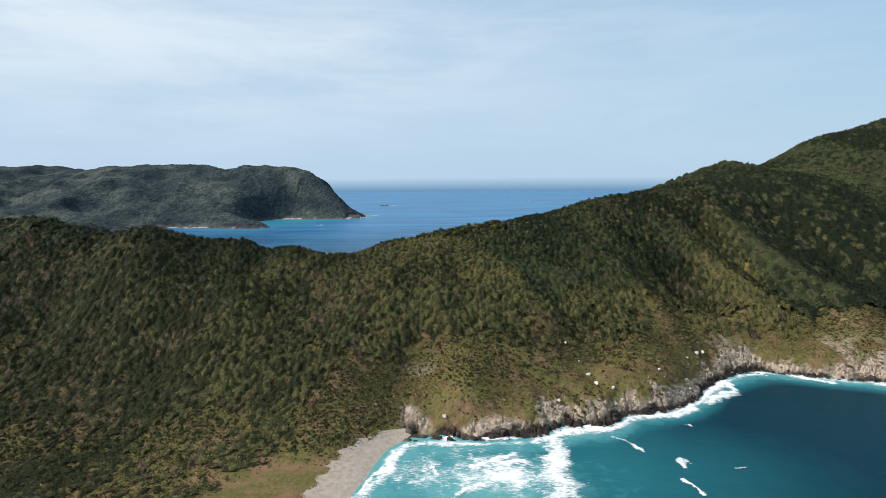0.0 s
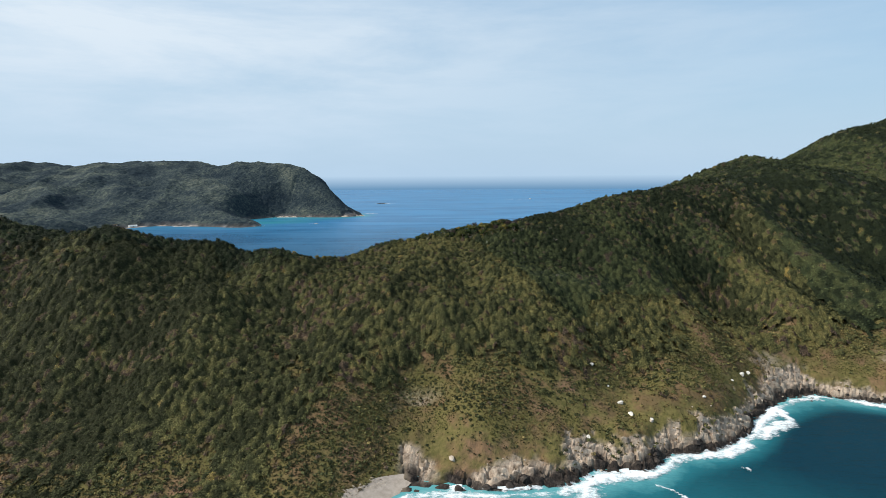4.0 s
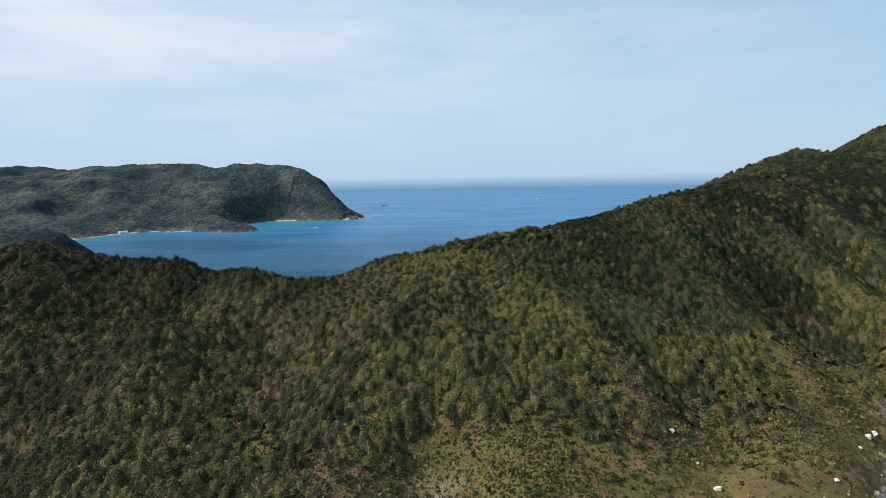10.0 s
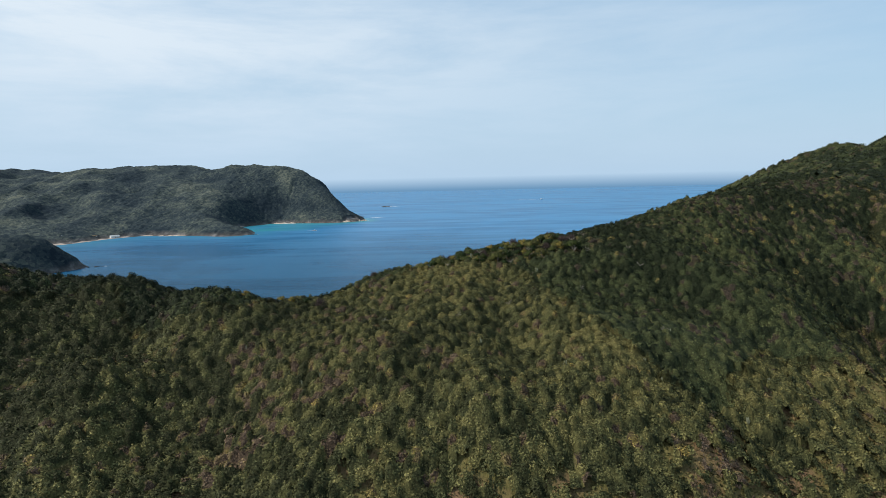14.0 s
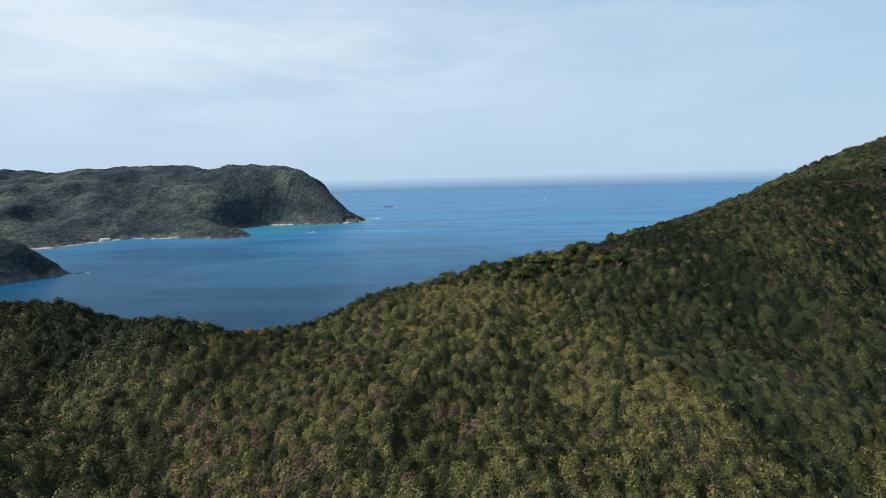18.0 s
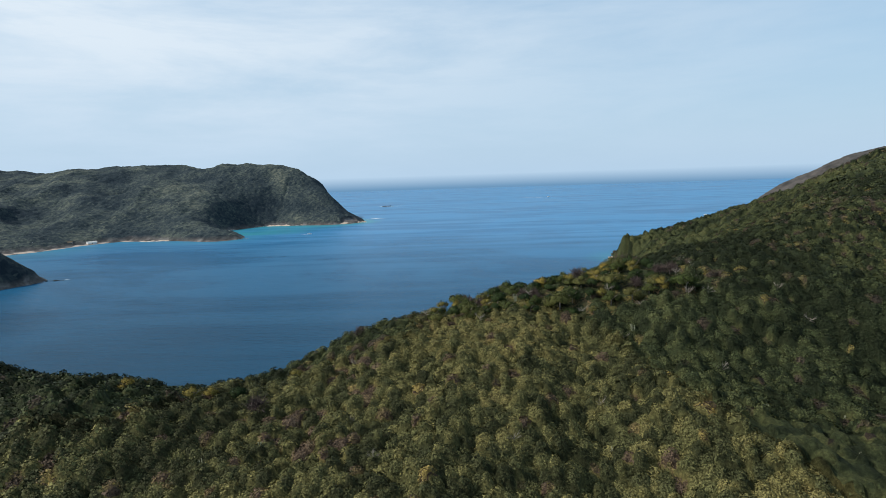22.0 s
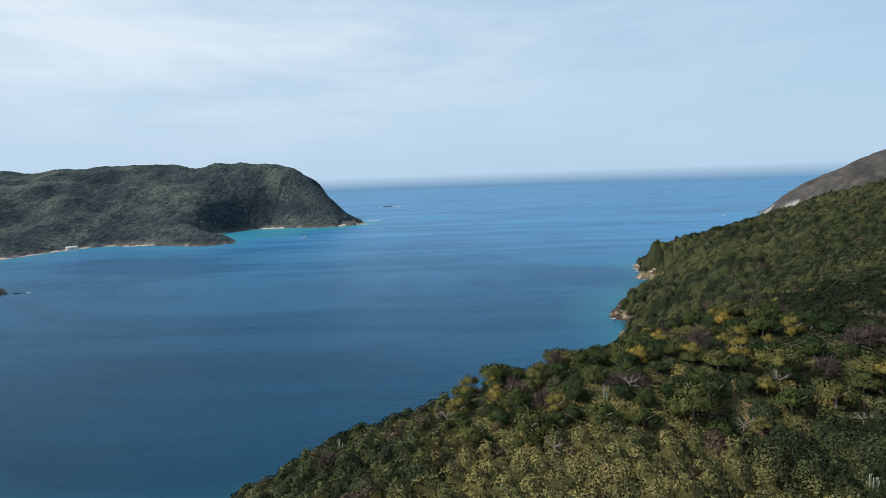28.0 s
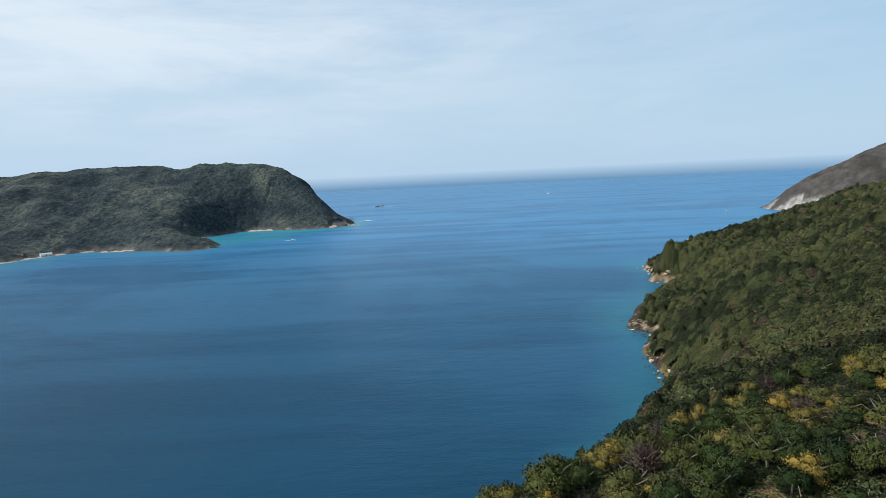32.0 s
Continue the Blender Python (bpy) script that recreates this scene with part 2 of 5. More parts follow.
m = Nodes("cape_scrub")
cape_col = m.ramp(m.noise(0.05, 6, 0.65), [(0.32, (0.026, 0.026, 0.026)), (0.5, (0.050, 0.046, 0.043)), (0.68, (0.088, 0.078, 0.071))])
cliff_col = m.ramp(m.noise(0.07, 8, 0.7), [(0.32, (0.09, 0.085, 0.08)), (0.5, (0.24, 0.23, 0.22)), (0.7, (0.46, 0.45, 0.43))])
m.set(Base_Color=m.mix(m.attribute("bare"), cape_col, cliff_col), Roughness=0.95).bump(m.noise(0.22, 6, 0.7), 0.8, 3.0)
cape_mat = m.mat

m = Nodes("sea_water")
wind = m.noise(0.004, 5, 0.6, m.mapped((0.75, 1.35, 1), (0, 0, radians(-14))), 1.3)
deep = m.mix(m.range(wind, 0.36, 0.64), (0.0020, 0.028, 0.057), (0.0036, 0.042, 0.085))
# paler blue painted into the far water, standing in for grazing sky reflection
deep = m.mix(m.attribute("offing_sheen"), deep, m.mix(m.range(m.math("ADD", m.math("MULTIPLY", wind, 0.45), m.math("MULTIPLY", m.noise(0.0075, 5, 0.6, m.mapped((0.22, 2.4, 1), (0, 0, radians(-5))), 0.4), 0.55)), 0.42, 0.54), (0.016, 0.110, 0.234), (0.038, 0.165, 0.318)))
shoal = m.attribute("shoal")
surf = m.attribute("surf")
stir = m.range(m.noise(0.045, 6, 0.65, m.mapped((1.0, 0.6, 1), (0, 0, radians(25)))), 0.3, 0.7, -0.05, 0.05)
teal = m.mix(surf, deep, m.mix(m.range(m.math("ADD", shoal, stir), 0.08, 0.46), (0.0006, 0.025, 0.041), (0.0030, 0.068, 0.087)))
calm = m.mix(m.range(shoal, 0.14, 1.0), teal, (0.030, 0.190, 0.225))
water = m.mix(m.math("MULTIPLY", m.range(m.math("ADD", shoal, m.range(m.noise(0.12, 5, 0.65), 0.3, 0.7, -0.16, 0.16)), 0.45, 1.0), surf), calm, (0.095, 0.29, 0.30))
m.set(Specular_IOR_Level=0.0, Coat_Weight=0.46, Coat_IOR=1.33, Base_Color=water, Roughness=0.6, Coat_Roughness=m.range(wind, 0.35, 0.65, 0.16, 0.26))
swell = m.math("ADD", m.math("MULTIPLY", m.noise(0.09, 4, 0.6, m.mapped((0.6, 1.8, 1), (0, 0, radians(12)))), 1.0), m.math("MULTIPLY", m.noise(0.6, 5, 0.65, m.mapped((0.7, 1.7, 1), (0, 0, radians(-6)))), 0.30))
m.bump(swell, 0.72, 1.05)
m.tree.links.new(m.bsdf.inputs["Normal"].links[0].from_socket, m.bsdf.inputs["Coat Normal"])
sea_mat = m.mat

m = Nodes("sea_foam")
m.set(Base_Color=m.ramp(m.noise(0.9, 6, 0.7), [(0.3, (0.62, 0.74, 0.75)), (0.55, (0.86, 0.88, 0.88))]), Roughness=0.85).bump(m.noise(2.5, 5), 0.6, 0.3)
streaks = m.math("ADD", m.math("MULTIPLY", m.noise(0.75, 7, 0.72, m.mapped((0.6, 1.6, 1), (0, 0, radians(8))), 0.5), 1.5), m.math("MULTIPLY", m.noise(0.22, 3, 0.5), 0.7))
m.set(Alpha=m.range(m.math("ADD", m.attribute("thick"), streaks), 1.22, 1.72))
foam_mat = m.mat

m = Nodes("beach_sand")
m.set(Base_Color=m.ramp(m.noise(0.5, 7, 0.65), [(0.3, (0.26, 0.215, 0.175)), (0.7, (0.40, 0.34, 0.285))]), Roughness=0.95).bump(m.noise(3.0, 6), 0.5, 0.1)
sand_mat = m.mat


# ---- the lie of the land ----
def surface(knots, softness, smooth):
    """A smooth height over the plan, drawn through the landform lines given."""
    k = np.array([p for line in knots for p in line], float)
    d = np.hypot(k[:, None, 0] - k[None, :, 0], k[:, None, 1] - k[None, :, 1])
    n = len(k)
    a = np.zeros((n + 1, n + 1))
    a[:n, :n] = -np.sqrt(d * d + softness * softness) + smooth * np.eye(n)
    a[:n, n] = a[n, :n] = 1
    w = np.linalg.solve(a, np.append(k[:, 2], 0))

    def height(x, y):
        x, y = np.asarray(x, float), np.asarray(y, float)
        out = np.full(x.shape, w[n])
        for (px, py, _), c in zip(k, w):
            out -= c * np.sqrt((x - px) ** 2 + (y - py) ** 2 + softness * softness)
        return out
    return height


# the near ridge between the surf beach and the bay: its lines from west to east
CREST = [(-420, 335, 92), (-340, 330, 85.2), (-270, 335, 89.3), (-190, 332, 81.1), (-140, 350, 73.1), (-108, 350, 65.3), (-80, 360, 59.3), (-60, 374, 59.6), (-45, 390, 64.1), (-30, 402, 63.4), (-10, 402, 69.2), (8, 402, 73.4), (30, 406, 76.5), (60, 404, 80.5), (85, 412, 84.5), (108, 425, 89), (140, 441, 95), (165, 460, 98.5), (198, 520, 96.5), (250, 605, 104), (327, 620, 129.5), (396, 688, 123), (440, 700, 139), (473, 700, 160.5), (600, 705, 188.2), (760, 760, 225)]
UPPER_SLOPE = [(-182, 300, 64), (-147, 309, 56), (-120, 301, 57), (-119, 313, 50), (-97, 335, 64), (-76, 327, 55), (-73, 316, 52), (-46, 315, 55), (-41, 340, 58), (-23, 337, 60), (-16, 365, 66), (6, 325, 51), (16, 340, 60),
               (14, 374, 66), (37, 380, 73), (51, 316, 54), (70, 381, 73), (43, 354, 60), (73, 365, 63.5), (82, 353, 55), (97, 364, 67), (106, 383, 69), (108, 400, 78), (101, 416, 84.5)]
LOWER_SLOPE = [(-214, 277, 38), (-163, 280, 48), (-144, 255, 23), (-128, 255, 30), (-89, 288, 36), (-50, 246, 24), (-12, 262, 19), (-9, 287, 46), (16, 297, 47), (45, 304, 46), (52, 281, 34), (8, 240, 18),
               (-93, 223, 9), (-183, 234, 14), (106, 297, 29), (72, 262, 12), (141, 292, 13)]
EAST_SLOPE = [(118, 358, 57), (147, 364, 49), (157, 352, 33), (177, 323, 26), (198, 339, 36), (205, 391, 60), (196, 405, 70), (151, 416, 78), (248, 420, 66), (240, 452, 90.5), (258, 465, 94), (290, 385, 43), (214, 466, 100), (321, 501, 110),
              (218, 303, 12), (350, 592, 119), (372, 640, 117), (400, 420, 62), (420, 560, 102), (500, 570, 112), (600, 640, 166), (540, 400, 60), (700, 560, 150), (700, 380, 60)]
BAY_SLOPE = [(76, 485, 60), (155, 552, 67), (130, 575, 54), (95, 591, 30), (74, 583, 24), (101, 659, 17), (130, 640, 46), (161, 674, 43), (178, 561, 82), (180, 790, 28), (206, 813, 35), (226, 800, 41), (262, 778, 52), (285, 744, 66), (239, 737, 54),
             (166, 833, 33), (320, 760, 84), (360, 860, 60), (300, 900, 22), (440, 860, 95), (600, 900, 120), (0, 440, 58), (8, 475, 40), (-40, 445, 30), (-110, 415, 24), (-200, 400, 40), (-300, 410, 40), (40, 510, 38), (-420, 430, 45)]
BACK_EDGE = [(-190, 352, 74.3), (-140, 370, 61.4), (-110, 374, 53.7), (-85, 384, 48.4), (-65, 391, 55.4), (-45, 410, 57.8), (-28, 421, 59.5), (-8, 424, 63), (12, 426, 65.8), (35, 433, 72.5), (60, 434, 76.4)]
EAST_CREST = [(360, 650, 123.8), (380, 640, 112), (430, 745, 121), (195, 850, 33.4), (245, 850, 41.9), (295, 845, 59.7), (345, 835, 76.1), (400, 800, 98.9)]
SURF_SHORE = [(-75, 150, 0.5), (-60, 175, 1.6), (-38, 175, 0.3), (-33, 188, 0.3), (-27, 212, 0.5), (-18, 221, 1), (1, 219, 1), (26, 219, 1), (41, 221, 1), (55, 230, 1), (73, 229, 1), (85, 242, 1), (101, 243, 1), (120, 254, 1), (134, 269, 1), (150, 284, 1),
              (163, 293, 1), (183, 299, 1), (200, 291, 1), (218, 287, 1), (240, 281, 1), (290, 272, 1), (380, 262, 1), (520, 250, 1), (700, 240, 1)]
ROCK_SHELF = [(-22, 229, 3.2), (0, 227, 4.2), (24, 227, 4.8), (40, 230, 5.5), (55, 239, 6.5), (72, 240, 8), (86, 251, 11), (101, 253, 11), (118, 264, 12), (130, 278, 11), (146, 294, 11), (162, 302, 9), (184, 308, 9), (202, 301, 10), (220, 297, 10), (243, 292, 10), (293, 284, 12), (385, 275, 12)]
SURF_BED = [(-20, 130, -5), (-25, 180, -2.2), (-8, 205, -3), (20, 205, -5), (50, 212, -6), (80, 220, -7), (112, 235, -8), (145, 262, -8), (185, 283, -8), (225, 270, -8), (300, 250, -9), (450, 235, -9), (60, 120, -14), (250, 180, -16), (450, 120, -18), (700, 180, -16)]
WEST_FLAT = [(-141, 206, 5), (-67, 197, 2.4), (-100, 165, 2.5), (-180, 170, 3.5), (-260, 190, 8), (-330, 240, 30), (-420, 250, 48), (-420, 170, 14), (-120, 110, 1.2)]
BAY_SHORE = [(-420, 500, 1), (-300, 470, 1), (-200, 450, 1), (-110, 452, 1), (-50, 474, 1), (0, 500, 1), (35, 545, 1), (60, 583, 1.5), (71, 597, 1.5), (75, 625, 1), (97, 668, 1), (86, 690, 1), (98, 720, 1), (130, 770, 1), (165, 824, 1), (164, 846, 1.2), (172, 905, 1), (220, 935, 1), (320, 960, 1), (480, 985, 1), (700, 1000, 1)]
BAY_BED = [(-420, 560, -12), (-250, 520, -12), (-110, 490, -10), (0, 540, -9), (45, 600, -7), (60, 690, -7), (80, 770, -9), (135, 840, -9), (145, 920, -10), (230, 980, -12), (480, 1040, -14), (760, 1060, -14)]

exact_height = surface([CREST, UPPER_SLOPE, LOWER_SLOPE, EAST_SLOPE, BACK_EDGE, EAST_CREST, BAY_SLOPE, SURF_SHORE, ROCK_SHELF, SURF_BED, WEST_FLAT, BAY_SHORE, BAY_BED], 7.0, 0.6)



def charted(height, x0, x1, y0, y1, step):
    """The same height, looked up from a fine chart of it (quicker for many places)."""
    xs, ys = np.arange(x0, x1 + step, step), np.arange(y0, y1 + step, step)
    chart = height(*np.meshgrid(xs, ys))

    def look_up(x, y):
        u, v = np.clip((np.asarray(x, float) - x0) / step, 0, len(xs) - 1.001), np.clip((np.asarray(y, float) - y0) / step, 0, len(ys) - 1.001)
        i, j = u.astype(int), v.astype(int)
        u, v = u - i, v - j
        return (chart[j, i] * (1 - u) + chart[j, i + 1] * u) * (1 - v) + (chart[j + 1, i] * (1 - u) + chart[j + 1, i + 1] * u) * v
    return look_up


near_height = charted(exact_height, -430, 780, 90, 1080, 2.0)

# across the bay: the long wooded headland, the beach at its foot, the low point, and the pale cape to the east
HEADLAND_CREST = [(-272, 1572, 4), (-300, 1605, 18), (-345, 1650, 50), (-400, 1710, 91.9), (-450, 1745, 112.1), (-515, 1776, 139.4), (-620, 1830, 149.9), (-720, 1880, 129.9), (-830, 1940, 138.9), (-960, 2000, 156.6), (-1096, 2053, 158.1), (-1230, 2050, 122.2), (-1380, 2050, 137.7), (-1540, 2060, 150), (-1700, 2050, 138.4), (-1900, 2050, 173)]
HEADLAND_SPURS = [(-560, 1335, 20), (-490, 1262, 11), (-590, 1450, 55), (-640, 1600, 105), (-420, 1590, 62), (-520, 1620, 85), (-460, 1565, 26), (-760, 1420, 55), (-830, 1600, 110), (-900, 1300, 40), (-950, 1500, 95), (-1050, 1750, 140), (-1200, 1500, 100), (-1300, 1250, 60), (-1400, 1700, 130), (-820, 1180, 14), (-900, 1080, 12), (-760, 1270, 12), (-1100, 1000, 40), (-1500, 1200, 90), (-1700, 1500, 130)]
HEADLAND_SHORE = [(-940, 960, 0.5), (-850, 1010, 0.5), (-790, 1085, 0.5), (-756, 1128, 0.5), (-733, 1203, 0.5), (-690, 1262, 0.5), (-597, 1247, 0.5), (-448, 1243, 1), (-455, 1275, 1), (-520, 1350, 0.5), (-548, 1434, 0.5), (-500, 1515, 0.5), (-400, 1518, 1), (-300, 1517, 1), (-266, 1550, 1), (-262, 1580, 0), (-292, 1640, 0), (-350, 1720, 0), (-480, 1900, 0), (-800, 2250, 0), (-1300, 2350, 0), (-1900, 2350, 0)]
HEADLAND_BED = [(-700, 1080, -8), (-650, 1180, -8), (-550, 1205, -9), (-400, 1230, -9), (-420, 1380, -9), (-430, 1460, -8), (-300, 1470, -12), (-215, 1560, -14), (-240, 1660, -18), (-310, 1740, -18), (-420, 1930, -18), (-800, 2330, -18)]
head_height = surface([HEADLAND_CREST, HEADLAND_SPURS, HEADLAND_SHORE, HEADLAND_BED], 30.0, 4.0)

POINT_CREST = [(-505, 842, -5.5), (-530, 828, 15.9), (-560, 815, 39.4), (-600, 800, 52.4), (-680, 790, 68), (-780, 780, 80), (-900, 760, 95)]
POINT_SHORE = [(-500, 846, 0), (-522, 812, 0), (-538, 778, 0), (-560, 730, 0), (-640, 670, 0), (-760, 640, 0), (-900, 620, 0), (-530, 862, 0), (-590, 890, 0), (-680, 910, 0), (-790, 930, 0), (-900, 930, 0)]
POINT_BED = [(-470, 850, -9), (-500, 790, -9), (-520, 700, -9), (-630, 620, -9), (-900, 560, -9), (-530, 900, -8), (-700, 960, -5), (-900, 980, -3)]
point_height = surface([POINT_CREST, POINT_SHORE, POINT_BED], 14.0, 2.0)

CAPE_CREST = [(672, 1512, 7.3), (690, 1490, 33.4), (715, 1460, 58.9), (760, 1430, 85.8), (830, 1410, 126.6), (900, 1400, 143.3), (990, 1390, 128), (1100, 1400, 150), (1250, 1400, 165)]
CAPE_SHORE = [(664, 1520, 0), (656, 1470, 0), (650, 1420, 0), (680, 1350, 0), (760, 1280, 0), (880, 1230, 0), (1050, 1200, 0), (1250, 1180, 0), (700, 1545, 0), (800, 1570, 0), (1000, 1590, 0), (1250, 1600, 0)]
CAPE_BED = [(630, 1530, -12), (620, 1420, -10), (650, 1320, -10), (860, 1180, -10), (1250, 1120, -10), (700, 1600, -12), (1250, 1660, -12)]
cape_height = surface([CAPE_CREST, CAPE_SHORE, CAPE_BED], 16.0, 2.0)


# ---- building helpers ----
def hash2(i, j, seed):
    h = (i.astype(np.int64) * 374761393 + j.astype(np.int64) * 668265263 + seed * 974711) & 0xFFFFFFFF
    h = ((h ^ (h >> 13)) * 1274126177) & 0xFFFFFFFF
    return ((h ^ (h >> 16)) & 0xFFFFFF) / 16777215.0


def value_noise(x, y, seed=0):
    xi, yi = np.floor(x), np.floor(y)
    fx, fy = x - xi, y - yi
    fx, fy = fx * fx * (3 - 2 * fx), fy * fy * (3 - 2 * fy)
    a, b = hash2(xi, yi, seed), hash2(xi + 1, yi, seed)
    c, d = hash2(xi, yi + 1, seed), hash2(xi + 1, yi + 1, seed)
    return (a + (b - a) * fx) * (1 - fy) + (c + (d - c) * fx) * fy


def fbm(x, y, size, octaves=4, seed=0):
    """Cloudy noise from -1 to 1, its largest lumps about size metres across."""
    out, amp, total = 0.0, 1.0, 0.0
    for k in range(octaves):
        out = out + amp * (2 * value_noise(x / size + 17.3 * k, y / size - 9.1 * k, seed + k) - 1)
        total += amp
        amp, size = amp * 0.5, size * 0.5
    return out / total


def crowns(x, y, size, seed, reach=0.75):
    """Rounded crowns packed side by side: height (1 on top, 0 in the gaps), and for each crown one chance number and its centre."""
    xi, yi = np.floor(x / size), np.floor(y / size)
    best, chance = np.full(np.shape(x), 9.0), np.zeros(np.shape(x))
    cx, cy = np.zeros(np.shape(x)), np.zeros(np.shape(x))
    for i in (-1, 0, 1):
        for j in (-1, 0, 1):
            px, py = xi + i + 0.5 + 0.8 * (hash2(xi + i, yi + j, seed) - 0.5), yi + j + 0.5 + 0.8 * (hash2(xi + i, yi + j, seed + 5) - 0.5)
            grow = 0.72 + 0.6 * hash2(xi + i, yi + j, seed + 9)
            d = ((x / size - px) ** 2 + (y / size - py) ** 2) / grow ** 2
            nearer = d < best
            best = np.where(nearer, d, best)
            chance = np.where(nearer, hash2(xi + i, yi + j, seed + 13), chance)
            cx, cy = np.where(nearer, px * size, cx), np.where(nearer, py * size, cy)
    return np.sqrt(np.clip(1 - best / reach, 0, 1)), chance, cx, cy


def domes(x, y, size, seed):
    return crowns(x, y, size, seed)[0]


def mesh_from(name, verts, faces, material, smooth=False, normals=None, **attributes):
    """A mesh from arrays: verts n x 3, faces m x 3 or m x 4; attributes are one number for each vertex."""
    me = bpy.data.meshes.new(name)
    verts, faces = np.asarray(verts, np.float32), np.asarray(faces, np.int32)
    n, k = faces.shape
    me.vertices.add(len(verts))
    me.vertices.foreach_set("co", verts.ravel())
    me.loops.add(n * k)
    me.loops.foreach_set("vertex_index", faces.ravel())
    me.polygons.add(n)
    me.polygons.foreach_set("loop_start", np.arange(n, dtype=np.int32) * k)
    me.polygons.foreach_set("use_smooth", np.full(n, smooth))
    me.update(calc_edges=True)
    for key, values in attributes.items():
        me.attributes.new(key, "FLOAT", "POINT").data.foreach_set("value", np.asarray(values, np.float32))
    if normals is not None:
        me.polygons.foreach_set("use_smooth", np.ones(n, bool))
        me.normals_split_custom_set_from_vertices(np.asarray(normals, np.float32))
    me.materials.append(material)
    return me


def grid(x0, x1, y0, y1, step):
    xs, ys = np.arange(x0, x1 + step / 2, step), np.arange(y0, y1 + step / 2, step)
    gx, gy = np.meshgrid(xs, ys)
    nx, ny = len(xs), len(ys)
    i = (np.arange(ny - 1)[:, None] * nx + np.arange(nx - 1)[None, :]).ravel()
    return gx.ravel(), gy.ravel(), np.stack([i, i + 1, i + nx + 1, i + nx], 1)


def kept(verts, faces, keep, *extra):
    """Only the faces that keep says, with the vertices that they use."""
    faces = faces[keep]
    used = np.unique(faces)
    back = np.zeros(len(verts), np.int64)
    back[used] = np.arange(len(used))
    return (verts[used], back[faces], *[e[used] for e in extra])


def part(name, bm_or_mesh, material, parent, label=""):
    me = bm_or_mesh
    if isinstance(me, bmesh.types.BMesh):
        me = bpy.data.meshes.new(name)
        bm_or_mesh.to_mesh(me)
        bm_or_mesh.free()
        me.materials.append(material)
    ob = new(name, me)
    ob.parent = parent
    return tagged(ob, label) if label else ob


def thing(name, label, category, group="", at=(0, 0, 0)):
    ob = new(name)
    ob.location = at
    ob.empty_display_size = 0.3
    return tagged(ob, label, category, group)


# spurs and gullies that run down to the south-east: plan lines and how far each stands out of the slope
FOLDS = [([(66, 398), (89, 356), (113, 340), (128, 320), (134, 294)], 4.2, 12), ([(212, 462), (223, 420), (230, 389), (243, 357), (255, 334), (260, 304)], 7.5, 15), ([(150, 436), (172, 400), (186, 368), (198, 334)], 3.0, 9),
         ([(122, 404), (148, 368), (166, 346), (182, 322)], -8.0, 14), ([(190, 440), (204, 400), (212, 366), (222, 330)], -6.5, 11), ([(40, 326), (67, 298), (81, 280), (90, 262)], -3.2, 10), ([(262, 470), (282, 420), (292, 370), (300, 320)], -6.0, 16)]


def folds(x, y):
    out = np.zeros(np.shape(x))
    for line, rise, width in FOLDS:
        near, run = np.full(np.shape(x), 1e9), np.zeros(np.shape(x))
        for k, ((ax, ay), (bx, by)) in enumerate(zip(line, line[1:])):
            ux, uy = bx - ax, by - ay
            t = np.clip(((x - ax) * ux + (y - ay) * uy) / (ux * ux + uy * uy), 0, 1)
            d = (x - ax - t * ux) ** 2 + (y - ay - t * uy) ** 2
            run = np.where(d < near, (k + t) / (len(line) - 1), run)
            near = np.minimum(near, d)
        out = out + rise * np.exp(-near / (width * width)) * np.clip(5 * run + 0.15, 0, 1) * np.clip(5 - 5 * run, 0.1, 1)
    return out


charted_folds = charted(folds, -20, 420, 230, 560, 2.0)


def ground_at(x, y):
    """The near land with its small unevenness: gullies down the slopes, broken rock by the water."""
    h = near_height(x, y) + charted_folds(x, y)
    inland = np.clip((h - 14) / 20, 0, 1)
    run = x + 0.5 * (y - 300) * np.clip(x / 80, -0.3, 1)
    h = h + inland * (1.4 * fbm(x, y, 46, 3, 3) + 0.8 * fbm(x, y, 17, 2, 8) + 5.0 * (0.22 - np.abs(fbm(run, 0.22 * y, 36, 3, 13))) * np.clip((y - 200) / 60, 0, 1))
    rocky = np.clip((h - 0.2) / 2, 0, 1) * np.clip((15 - h) / 5, 0, 1) * rock_side(x, y)
    return h + rocky * np.where(y > 440, 0.6, 1.0) * (2.6 * np.abs(fbm(x, y, 13, 4, 21)) + 1.1 * fbm(x, y, 5, 3, 31) - 0.6)


def rock_side(x, y):
    """1 along the rocky shores, 0 by the sand and the grassy flat."""
    return np.clip((x + 23 + np.clip(y - 224, 0, 14) * 0.5) / 6, 0, 1)


